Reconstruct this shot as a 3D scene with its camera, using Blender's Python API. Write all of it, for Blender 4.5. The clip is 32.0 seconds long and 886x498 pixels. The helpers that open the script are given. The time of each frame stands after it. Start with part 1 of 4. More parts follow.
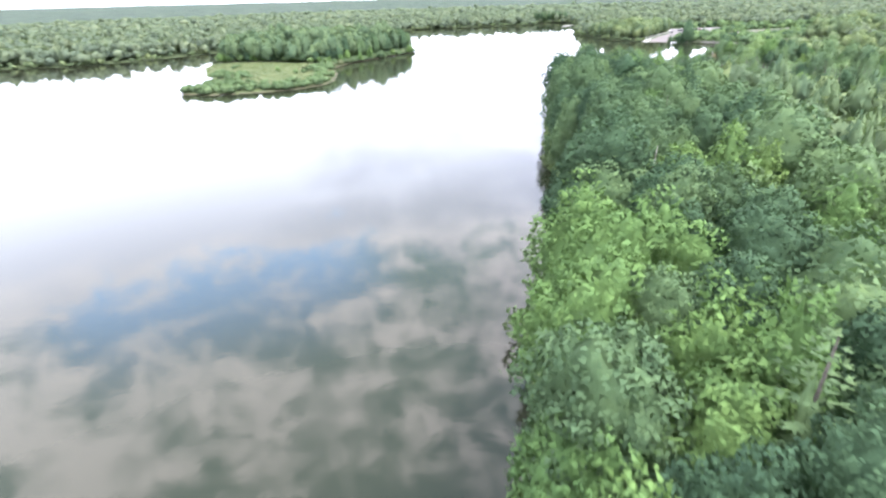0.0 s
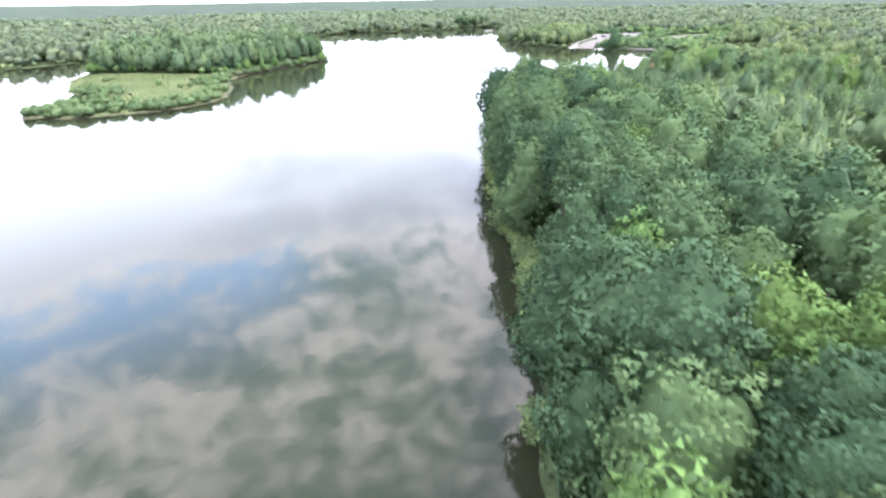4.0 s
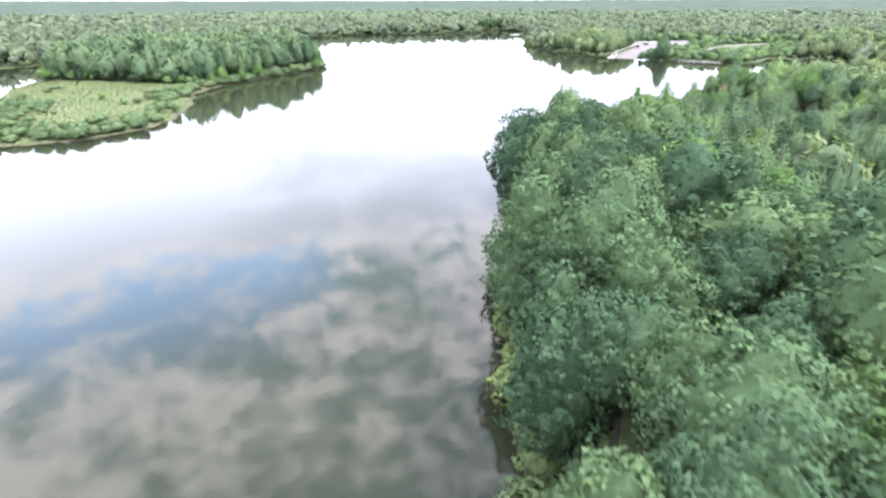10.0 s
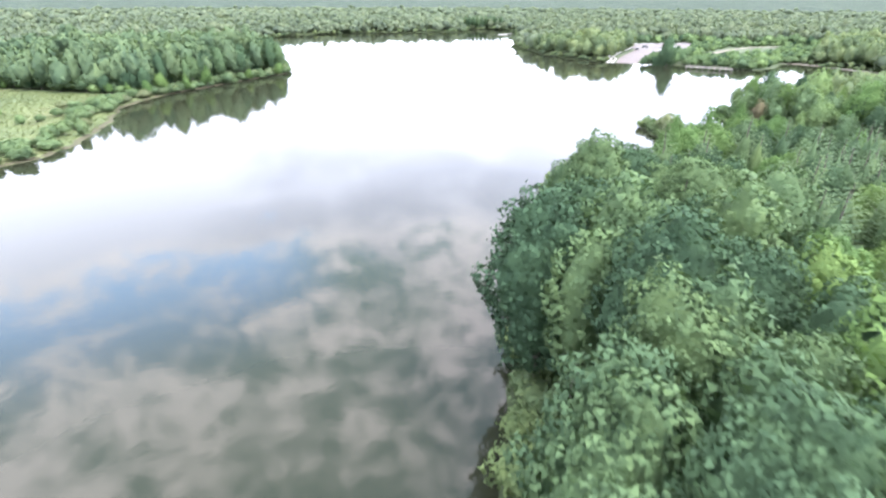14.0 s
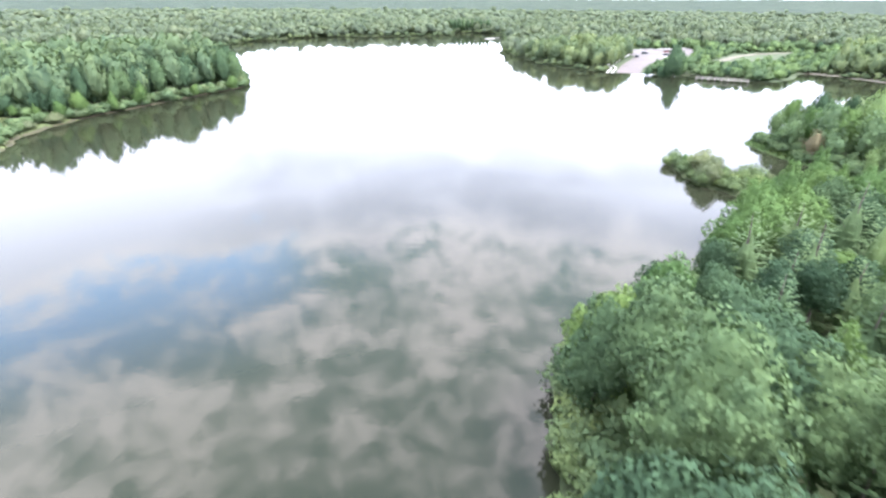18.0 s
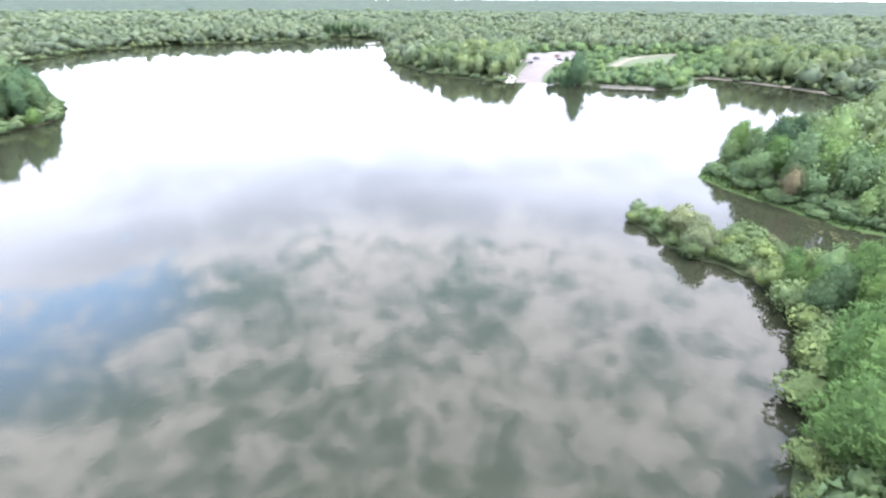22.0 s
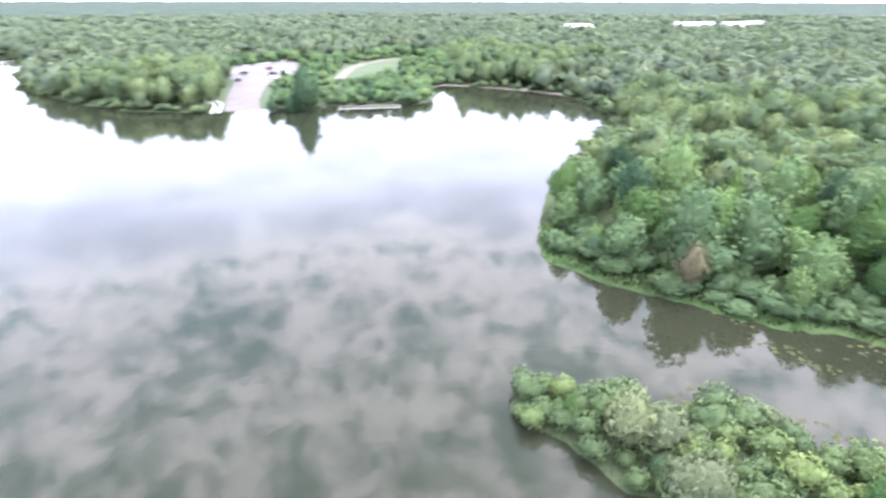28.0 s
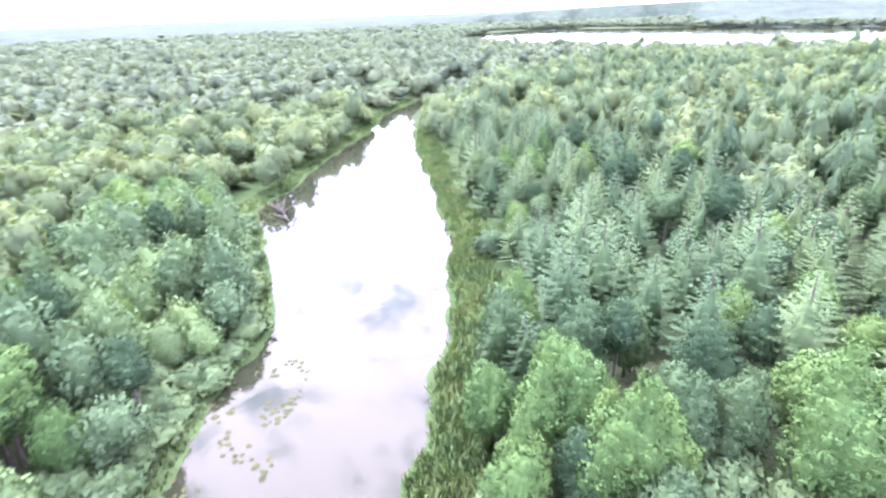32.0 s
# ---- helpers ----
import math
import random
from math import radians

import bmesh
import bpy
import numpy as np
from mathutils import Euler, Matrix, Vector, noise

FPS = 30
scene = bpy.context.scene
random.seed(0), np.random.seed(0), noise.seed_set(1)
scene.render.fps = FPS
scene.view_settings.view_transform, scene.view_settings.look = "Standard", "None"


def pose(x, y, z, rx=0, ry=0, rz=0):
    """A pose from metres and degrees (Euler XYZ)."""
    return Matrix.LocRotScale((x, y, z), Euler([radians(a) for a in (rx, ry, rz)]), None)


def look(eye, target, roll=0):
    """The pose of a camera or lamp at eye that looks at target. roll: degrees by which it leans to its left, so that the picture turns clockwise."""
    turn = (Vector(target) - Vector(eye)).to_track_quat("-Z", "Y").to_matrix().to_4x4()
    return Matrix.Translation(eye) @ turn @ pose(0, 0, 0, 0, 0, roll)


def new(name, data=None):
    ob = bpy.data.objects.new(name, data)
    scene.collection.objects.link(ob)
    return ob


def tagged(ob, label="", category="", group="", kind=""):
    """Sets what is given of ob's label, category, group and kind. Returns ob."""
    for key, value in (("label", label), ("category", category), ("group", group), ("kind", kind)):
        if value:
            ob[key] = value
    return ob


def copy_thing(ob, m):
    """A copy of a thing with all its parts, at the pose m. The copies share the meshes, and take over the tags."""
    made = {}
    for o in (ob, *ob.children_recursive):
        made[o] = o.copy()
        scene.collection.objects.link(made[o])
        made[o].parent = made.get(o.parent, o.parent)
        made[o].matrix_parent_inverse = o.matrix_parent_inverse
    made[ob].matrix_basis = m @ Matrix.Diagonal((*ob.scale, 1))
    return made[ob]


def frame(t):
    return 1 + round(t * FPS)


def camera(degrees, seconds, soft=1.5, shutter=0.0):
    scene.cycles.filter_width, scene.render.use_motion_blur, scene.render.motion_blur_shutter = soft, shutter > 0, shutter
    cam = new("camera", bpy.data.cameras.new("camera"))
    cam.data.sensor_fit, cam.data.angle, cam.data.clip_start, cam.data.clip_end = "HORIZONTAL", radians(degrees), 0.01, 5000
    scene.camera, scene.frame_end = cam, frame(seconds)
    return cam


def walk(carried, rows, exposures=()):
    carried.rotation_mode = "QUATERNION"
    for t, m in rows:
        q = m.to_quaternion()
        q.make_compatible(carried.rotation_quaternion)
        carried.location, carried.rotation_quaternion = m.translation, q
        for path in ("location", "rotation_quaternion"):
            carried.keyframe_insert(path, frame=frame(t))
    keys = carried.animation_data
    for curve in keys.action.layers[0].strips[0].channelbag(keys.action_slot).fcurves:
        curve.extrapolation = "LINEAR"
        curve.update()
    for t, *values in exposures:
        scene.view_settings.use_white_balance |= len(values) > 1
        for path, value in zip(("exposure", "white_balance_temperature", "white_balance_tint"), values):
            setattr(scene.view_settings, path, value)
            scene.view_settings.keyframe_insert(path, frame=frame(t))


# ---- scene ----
cam = camera(79.1, 32.0, 2.2, 0.7)
PATH = [
    (0, (1.093, 0.951, 34.312), (1.035, 2.76, 33.462), -1.7),
    (0.5, (1.026, 5.794, 34.157), (1.056, 7.604, 33.306), -1.3),
    (1, (1.078, 10.282, 33.966), (1.18, 12.09, 33.117), -1.3),
    (1.5, (1.22, 14.582, 33.928), (1.378, 16.386, 33.078), -1.3),
    (2, (1.29, 18.658, 33.963), (1.477, 20.459, 33.114), -1.1),
    (2.5, (1.543, 22.9, 33.974), (1.739, 24.7, 33.125), -1.1),
    (3, (2.064, 27.458, 33.876), (2.266, 29.258, 33.028), -1.0),
    (3.5, (2.778, 31.956, 33.762), (2.978, 33.757, 32.915), -1.1),
    (5.5, (5.733, 49.95, 33.249), (5.929, 51.753, 32.407), -0.7),
    (6, (6.535, 54.476, 33.194), (6.737, 56.279, 32.352), -0.7),
    (6.5, (7.416, 58.862, 33.113), (7.623, 60.665, 32.272), -0.6),
    (7, (8.37, 63.339, 33.102), (8.579, 65.142, 32.262), -0.7),
    (7.5, (9.616, 67.723, 32.996), (9.83, 69.526, 32.157), -0.5),
    (8, (10.72, 72.211, 32.925), (10.939, 74.014, 32.086), -0.5),
    (8.5, (11.931, 76.716, 32.939), (12.157, 78.517, 32.1), -0.4),
    (9, (13.021, 81.258, 32.981), (13.218, 83.062, 32.14), -0.3),
    (9.5, (13.98, 85.44, 33.038), (14.107, 87.25, 32.196), -0.2),
    (10, (14.808, 89.916, 33.071), (14.933, 91.725, 32.228), -0.2),
    (10.5, (15.56, 94.456, 32.974), (15.69, 96.265, 32.131), -0.2),
    (11, (16.196, 98.854, 32.919), (16.334, 100.662, 32.074), -0.1),
    (11.5, (16.799, 103.35, 32.933), (16.943, 105.156, 32.088), 0.0),
    (12, (17.33, 107.845, 32.994), (17.481, 109.65, 32.147), 0.1),
    (12.5, (17.829, 112.4, 33.018), (17.989, 114.204, 32.169), 0.2),
    (13, (18.413, 117.098, 33.095), (18.577, 118.9, 32.243), 0.2),
    (13.5, (19.04, 121.692, 33.045), (19.209, 123.493, 32.193), 0.2),
    (14, (19.742, 126.213, 32.835), (19.917, 128.015, 31.984), 0.3),
    (14.5, (20.514, 130.772, 32.813), (20.694, 132.572, 31.961), 0.3),
    (15, (21.078, 135.285, 32.771), (21.263, 137.085, 31.92), 0.3),
    (15.5, (21.8, 139.65, 32.824), (21.989, 141.451, 31.974), 0.3),
    (17.5, (25.323, 156.358, 33.298), (25.523, 158.158, 32.45), 0.4),
    (18, (25.776, 161.285, 33.467), (25.994, 163.083, 32.619), 0.4),
    (18.5, (26.015, 166.318, 33.825), (26.252, 168.113, 32.976), 0.5),
    (19, (26.202, 171.224, 34.09), (26.468, 173.015, 33.241), 0.5),
    (19.5, (26.453, 176.14, 34.223), (26.772, 177.923, 33.376), 0.5),
    (20, (26.962, 181.234, 34.351), (27.349, 183.005, 33.504), 0.6),
    (20.5, (27.522, 186.201, 34.468), (27.961, 187.959, 33.621), 0.5),
    (21, (28.348, 190.972, 34.512), (28.835, 192.719, 33.667), 0.5),
    (21.5, (29.207, 195.745, 34.561), (29.746, 197.476, 33.717), 0.5),
    (22, (30.21, 200.464, 34.653), (30.807, 202.175, 33.808), 0.4),
    (22.5, (31.417, 205.205, 34.533), (32.095, 206.887, 33.689), 0.5),
    (23, (32.863, 209.921, 34.355), (33.583, 211.586, 33.513), 0.6),
    (23.5, (34.466, 214.491, 34.432), (35.193, 216.151, 33.587), 0.6),
    (24, (36.287, 218.931, 34.355), (37.064, 220.569, 33.511), 0.6),
    (24.5, (38.255, 223.542, 34.213), (39.149, 225.121, 33.371), 0.5),
    (26.5, (47.223, 240.499, 34.276), (48.318, 241.944, 33.432), 0.5),
    (27, (50.01, 244.457, 34.314), (51.18, 245.842, 33.47), 0.4),
    (27.5, (53.108, 248.524, 34.24), (54.359, 249.837, 33.397), 0.4),
    (28, (56.343, 251.972, 34.3), (57.699, 253.179, 33.462), 0.1),
    (28.5, (59.644, 255.287, 34.564), (61.219, 256.191, 33.727), -0.1),
    (29, (63.622, 258.69, 34.138), (65.395, 259.109, 33.313), -0.1),
    (29.5, (67.479, 261.472, 34.401), (69.301, 261.356, 33.584), 0.1),
    (30, (72.131, 263.603, 34.235), (73.837, 262.94, 33.428), -0.3),
    (30.5, (76.782, 264.608, 34.017), (78.28, 263.552, 33.216), -1.3),
    (31, (81.223, 264.959, 34.234), (82.445, 263.595, 33.431), -1.9),
    (31.5, (85.534, 264.364, 34.403), (86.58, 262.861, 33.596), -2.1),
    (32, (89.522, 263.439, 34.6), (90.432, 261.851, 33.795), -2.1),
]
walk(cam, [(t, look(eye, target, roll)) for t, eye, target, roll in PATH],
     [(0.0, 0.87, 6150, 13), (24.0, 0.97, 6000, 14), (28.4, 1.02, 5900, 18), (29.0, 1.22, 6000, 27), (30.0, 1.82, 5950, 38), (31.0, 2.12, 5900, 43), (32.0, 1.72, 5700, 32)])

# ---- light ----
SUN_AZ, SUN_EL = 105.0, 60.0        # degrees clockwise from +y, and above the horizon


def lit():
    w = bpy.data.worlds.new("sky")
    scene.world = w
    w.use_nodes = True
    n, l = w.node_tree.nodes, w.node_tree.links
    n.clear()
    out, bg = n.new("ShaderNodeOutputWorld"), n.new("ShaderNodeBackground")
    bg.inputs["Strength"].default_value = 0.1
    sky = n.new("ShaderNodeTexSky")
    sky.sky_type, sky.sun_disc = "NISHITA", False
    sky.sun_elevation, sky.sun_rotation = radians(SUN_EL), radians(SUN_AZ)
    tc, sep = n.new("ShaderNodeTexCoord"), n.new("ShaderNodeSeparateXYZ")
    l.new(tc.outputs["Generated"], sep.inputs[0])

    def m(op, a, b=None, clamp=False):
        k = n.new("ShaderNodeMath")
        k.operation, k.use_clamp = op, clamp
        for i, v in enumerate((a, b)):
            if v is not None:
                if isinstance(v, (int, float)):
                    k.inputs[i].default_value = v
                else:
                    l.new(v, k.inputs[i])
        return k.outputs[0]

    # cloud deck: directions laid on a flat layer overhead
    up = m("MAXIMUM", sep.outputs[2], 0.0)
    den = m("ADD", up, 0.12)
    px, py = m("DIVIDE", sep.outputs[0], den), m("DIVIDE", sep.outputs[1], den)
    comb = n.new("ShaderNodeCombineXYZ")
    l.new(px, comb.inputs[0]), l.new(py, comb.inputs[1])

    def tex(scale, detail, rough, off, warp=0.0):
        mp = n.new("ShaderNodeMapping")
        mp.inputs["Location"].default_value = off
        l.new(comb.outputs[0], mp.inputs["Vector"])
        t = n.new("ShaderNodeTexNoise")
        for k, v in (("Scale", scale), ("Detail", detail), ("Roughness", rough), ("Distortion", warp)):
            t.inputs[k].default_value = v
        l.new(mp.outputs[0], t.inputs["Vector"])
        return t.outputs["Fac"]

    def ramp(x, lo, hi):
        r = n.new("ShaderNodeMapRange")
        r.interpolation_type = "SMOOTHSTEP"
        l.new(x, r.inputs["Value"])
        r.inputs["From Min"].default_value, r.inputs["From Max"].default_value = lo, hi
        return r.outputs["Result"]

    broad, puffs, fine = tex(1.3, 3, 0.5, (3.1, 1.7, 0)), tex(10.5, 4, 0.56, (0.3, 4.2, 1), 0.5), tex(3.2, 3, 0.5, (7.7, 2.2, 3), 0.3)
    # the gap of blue in the north-west, above the bright bank of cloud
    gap = n.new("ShaderNodeVectorMath")
    gap.operation = "DOT_PRODUCT"
    gap.inputs[1].default_value = (-0.41, 0.815, 0.41)
    l.new(tc.outputs["Generated"], gap.inputs[0])
    hole = m("MULTIPLY", ramp(gap.outputs["Value"], 0.94, 0.99), ramp(sep.outputs[2], 0.62, 0.44))
    low = ramp(m("ADD", sep.outputs[2], m("MULTIPLY", m("SUBTRACT", fine, 0.5), 0.20)), 0.43, 0.345)                     # towards the horizon the deck closes
    rim = ramp(sep.outputs[2], 0.16, 0.02)
    mix = m("ADD", m("MULTIPLY", puffs, 0.62), m("MULTIPLY", fine, 0.42))
    glare = n.new("ShaderNodeVectorMath")                      # thinner, brighter cloud in the south-east
    glare.operation = "DOT_PRODUCT"
    glare.inputs[1].default_value = (0.42, -0.78, 0.46)
    l.new(tc.outputs["Generated"], glare.inputs[0])
    west = m("ADD", m("MULTIPLY", ramp(px, -0.25, -1.0), 0.08), m("MULTIPLY", ramp(px, 0.15, 0.6), 0.05))   # more cloud to either side
    cover = ramp(m("SUBTRACT", m("ADD", m("ADD", m("ADD", mix, west), m("MULTIPLY", ramp(glare.outputs["Value"], 0.5, 0.9), 0.06)), m("MULTIPLY", low, 0.30)), m("MULTIPLY", hole, 0.09)), 0.425, 0.665)
    cl = n.new("ShaderNodeMix")                                # high puffs are thin and bright, the low deck greyer
    cl.data_type = "RGBA"
    l.new(low, cl.inputs["Factor"])
    deck = n.new("ShaderNodeMix")
    deck.data_type = "RGBA"
    l.new(m("ADD", m("ADD", m("MULTIPLY", ramp(broad, 0.35, 0.65), 0.4), m("MULTIPLY", ramp(fine, 0.35, 0.65), 0.5)), ramp(px, -0.3, -1.2), True), deck.inputs["Factor"])
    deck.inputs["A"].default_value, deck.inputs["B"].default_value = (17.2, 18.0, 21.6, 1), (26.0, 26.9, 31.0, 1)
    puff = n.new("ShaderNodeMix")
    puff.data_type = "RGBA"
    l.new(ramp(sep.outputs[2], 0.38, 0.70), puff.inputs["Factor"])
    puff.inputs["A"].default_value, puff.inputs["B"].default_value = (33.0, 31.8, 33.0, 1), (51.0, 47.5, 47.0, 1)
    l.new(puff.outputs["Result"], cl.inputs["A"])
    l.new(deck.outputs["Result"], cl.inputs["B"])
    edge = n.new("ShaderNodeMix")
    edge.data_type = "RGBA"
    l.new(rim, edge.inputs["Factor"]), l.new(cl.outputs["Result"], edge.inputs["A"])
    edge.inputs["B"].default_value = (29.5, 30.0, 32.8, 1)
    cl = edge
    gain = n.new("ShaderNodeMix")
    gain.data_type, gain.blend_type = "RGBA", "MULTIPLY"
    gain.inputs["Factor"].default_value = 1
    l.new(sky.outputs[0], gain.inputs["A"])
    gain.inputs["B"].default_value = (11.4, 11.2, 10.2, 1)
    veil = n.new("ShaderNodeMix")
    veil.data_type = "RGBA"
    l.new(m("ADD", hole, m("MULTIPLY", low, 0.25), True), veil.inputs["Factor"])
    veil.inputs["A"].default_value = (8.9, 12.9, 14.6, 1)
    l.new(gain.outputs["Result"], veil.inputs["B"])
    both = n.new("ShaderNodeMix")
    both.data_type = "RGBA"
    l.new(cover, both.inputs["Factor"]), l.new(veil.outputs["Result"], both.inputs["A"]), l.new(cl.outputs["Result"], both.inputs["B"])
    thin = n.new("ShaderNodeVectorMath")
    thin.operation = "SCALE"
    l.new(both.outputs["Result"], thin.inputs[0])
    l.new(m("ADD", m("MULTIPLY", ramp(glare.outputs["Value"], 0.55, 0.98), 0.42), 1.0), thin.inputs["Scale"])
    l.new(thin.outputs["Vector"], bg.inputs["Color"]), l.new(bg.outputs[0], out.inputs[0])
    sun = new("sun", bpy.data.lights.new("sun", "SUN"))
    sun.data.energy, sun.data.angle, sun.data.color = 3.7, radians(20), (1.0, 0.96, 0.90)
    a, e = radians(SUN_AZ), radians(SUN_EL)
    sun.matrix_world = look((0, 0, 300), Vector((0, 0, 300)) - Vector((math.sin(a) * math.cos(e), math.cos(a) * math.cos(e), math.sin(e))))


lit()


# ---- materials ----
class Mat:
    """A small helper round one node material."""

    def __init__(self, name, rough=0.8, spec=0.3):
        self.m = bpy.data.materials.new(name)
        self.m.use_nodes = True
        self.n, self.l = self.m.node_tree.nodes, self.m.node_tree.links
        self.b = self.n["Principled BSDF"]
        self.b.inputs["Roughness"].default_value = rough
        self.b.inputs["Specular IOR Level"].default_value = spec
        self.tc = self.n.new("ShaderNodeTexCoord")
        self.geo = self.n.new("ShaderNodeNewGeometry")

    def noise(self, scale, detail=4, rough=0.55, world=False, stretch=None):
        t = self.n.new("ShaderNodeTexNoise")
        t.inputs["Scale"].default_value, t.inputs["Detail"].default_value, t.inputs["Roughness"].default_value = scale, detail, rough
        src = self.geo.outputs["Position"] if world else self.tc.outputs["Object"]
        if stretch:
            mp = self.n.new("ShaderNodeMapping")
            mp.inputs["Scale"].default_value = stretch
            self.l.new(src, mp.inputs["Vector"])
            src = mp.outputs[0]
        self.l.new(src, t.inputs["Vector"])
        return t.outputs["Fac"]

    def cells(self, scale, world=True):
        t = self.n.new("ShaderNodeTexVoronoi")
        t.inputs["Scale"].default_value = scale
        mp = self.n.new("ShaderNodeMapping")
        mp.inputs["Scale"].default_value = (1, 1, 0)
        self.l.new(self.geo.outputs["Position"] if world else self.tc.outputs["Object"], mp.inputs["Vector"])
        self.l.new(mp.outputs[0], t.inputs["Vector"])
        s = self.n.new("ShaderNodeSeparateColor")
        self.l.new(t.outputs["Color"], s.inputs[0])
        return s.outputs[0]

    def random(self):
        return self.n.new("ShaderNodeObjectInfo").outputs["Random"]

    def island(self):
        return self.geo.outputs["Random Per Island"]

    def ramp(self, x, *stops):
        r = self.n.new("ShaderNodeValToRGB")
        e = r.color_ramp.elements
        while len(e) < len(stops):
            e.new(0.5)
        for k, (p, c) in zip(e, stops):
            k.position, k.color = p, (*c, 1)
        self.l.new(x, r.inputs[0])
        return r.outputs[0]

    def mix(self, f, a, b, mode="MIX"):
        k = self.n.new("ShaderNodeMix")
        k.data_type, k.blend_type = "RGBA", mode
        for name, v in (("Factor", f), ("A", a), ("B", b)):
            if isinstance(v, (int, float)):
                k.inputs[name].default_value = v
            elif isinstance(v, tuple):
                k.inputs[name].default_value = (*v, 1)
            else:
                self.l.new(v, k.inputs[name])
        return k.outputs["Result"]

    def colour(self, c):
        self.l.new(c, self.b.inputs["Base Color"])
        return self

    def bump(self, x, strength=0.4, dist=0.05):
        k = self.n.new("ShaderNodeBump")
        k.inputs["Strength"].default_value, k.inputs["Distance"].default_value = strength, dist
        self.l.new(x, k.inputs["Height"])
        self.l.new(k.outputs[0], self.b.inputs["Normal"])
        return self


def foliage(name, dark, mid, light, joined=False, glow=0.24, cell=0.14, calm=0.0):
    """Leaves: one hue a tree, small shifts from leaf to leaf, light passing through."""
    k = Mat(name, 0.8, 0.04 if joined else 0.08)
    tree = k.cells(cell) if joined else k.random()
    c = k.ramp(tree, (0.0, dark), (0.5, mid), (1.0, light))
    leaf = k.ramp(k.island(), (0.0, (0.90, 0.92, 0.92)), (0.6, (1, 1, 1)), (1.0, (1.09, 1.08, 1.03)))
    c = k.mix(1.0, c, leaf, "MULTIPLY")
    patch = k.ramp(k.noise(0.55, 3, 0.5, True), (0.3, (0.88, 0.91, 0.92)), (0.7, (1.10, 1.08, 0.98)))
    c = k.mix(1.0, c, patch, "MULTIPLY")
    fine = k.ramp(k.noise(9.0, 3, 0.6, True), (0.32, (0.82, 0.84, 0.84)), (0.52, (1, 1, 1)), (0.72, (1.16, 1.15, 1.10)))
    c = k.mix(1.0 - calm, c, fine, "MULTIPLY")
    k.colour(c)
    k.bump(k.noise(7.0, 3, 0.6, True), 0.7 * (1 - calm), 0.12)
    tr = k.n.new("ShaderNodeBsdfTranslucent")
    k.l.new(k.mix(1.0, c, (1.12, 1.2, 0.75), "MULTIPLY"), tr.inputs["Color"])
    ms = k.n.new("ShaderNodeMixShader")
    ms.inputs[0].default_value = glow * (0.95 if joined else 0.7)
    k.l.new(k.b.outputs[0], ms.inputs[1]), k.l.new(tr.outputs[0], ms.inputs[2])
    k.l.new(ms.outputs[0], k.n["Material Output"].inputs["Surface"])
    return k.m


def surface(name, a, b, c, big, small, rough=0.9, bump=0.4, dist=0.05, spec=0.2):
    """Ground-like stuff with wide patches and fine grain."""
    k = Mat(name, rough, spec)
    base = k.ramp(k.noise(big, 4, 0.6, True), (0.3, a), (0.52, b), (0.72, c))
    grain = k.ramp(k.noise(small, 5, 0.65, True), (0.3, (0.72, 0.72, 0.72)), (0.7, (1.22, 1.22, 1.22)))
    k.colour(k.mix(1.0, base, grain, "MULTIPLY"))
    return k.bump(k.noise(small, 5, 0.65, True), bump, dist).m


BROAD = foliage("leaves_mixed", (0.036, 0.067, 0.040), (0.053, 0.091, 0.051), (0.086, 0.132, 0.064), calm=0.25)
GROVE = foliage("leaves_grove", (0.076, 0.120, 0.070), (0.104, 0.158, 0.080), (0.138, 0.202, 0.086), glow=0.30, calm=0.4)
LIME = foliage("leaves_light", (0.068, 0.124, 0.048), (0.086, 0.147, 0.053), (0.114, 0.174, 0.060), calm=0.25)
NEEDLE = foliage("needles", (0.057, 0.097, 0.053), (0.073, 0.116, 0.060), (0.096, 0.141, 0.066), glow=0.2, calm=0.4)
SHRUB = foliage("leaves_shrub", (0.082, 0.118, 0.062), (0.110, 0.152, 0.070), (0.146, 0.190, 0.078), glow=0.30, calm=0.4)
WILLOW = foliage("leaves_willow", (0.112, 0.135, 0.082), (0.132, 0.156, 0.090), (0.155, 0.178, 0.100))
RUST = foliage("leaves_withered", (0.104, 0.094, 0.060), (0.118, 0.106, 0.067), (0.132, 0.116, 0.074))
WOODS = foliage("leaves_woodland", (0.086, 0.122, 0.076), (0.114, 0.152, 0.086), (0.148, 0.183, 0.093), joined=True, glow=0.32, calm=0.5)
# far leaves: haze of distance put into a greyer, bluer green
WOODS_HAZED = foliage("leaves_far_hazed", (0.082, 0.107, 0.080), (0.103, 0.132, 0.092), (0.127, 0.154, 0.100), joined=True, cell=0.09, glow=0.3, calm=0.6)
PINES = foliage("needles_woodland", (0.062, 0.098, 0.061), (0.080, 0.118, 0.069), (0.104, 0.145, 0.077), joined=True, glow=0.2, cell=0.22, calm=0.5)
SEDGE = foliage("sedge", (0.084, 0.138, 0.062), (0.112, 0.168, 0.072), (0.140, 0.190, 0.082), joined=True, cell=0.3)
DRY = foliage("dry_sedge", (0.082, 0.104, 0.050), (0.102, 0.124, 0.057), (0.124, 0.138, 0.068), joined=True, cell=0.3)
THICKET = foliage("leaves_thicket", (0.082, 0.124, 0.068), (0.100, 0.148, 0.077), (0.120, 0.168, 0.088), joined=True, cell=0.3, glow=0.3, calm=0.4)
# darker leaf green for the sheet under the crowns, standing in for shade there
GAP_SHADE = foliage("leaves_gap_shade", (0.042, 0.066, 0.036), (0.054, 0.080, 0.042), (0.068, 0.094, 0.048), joined=True, cell=0.3, glow=0.2)
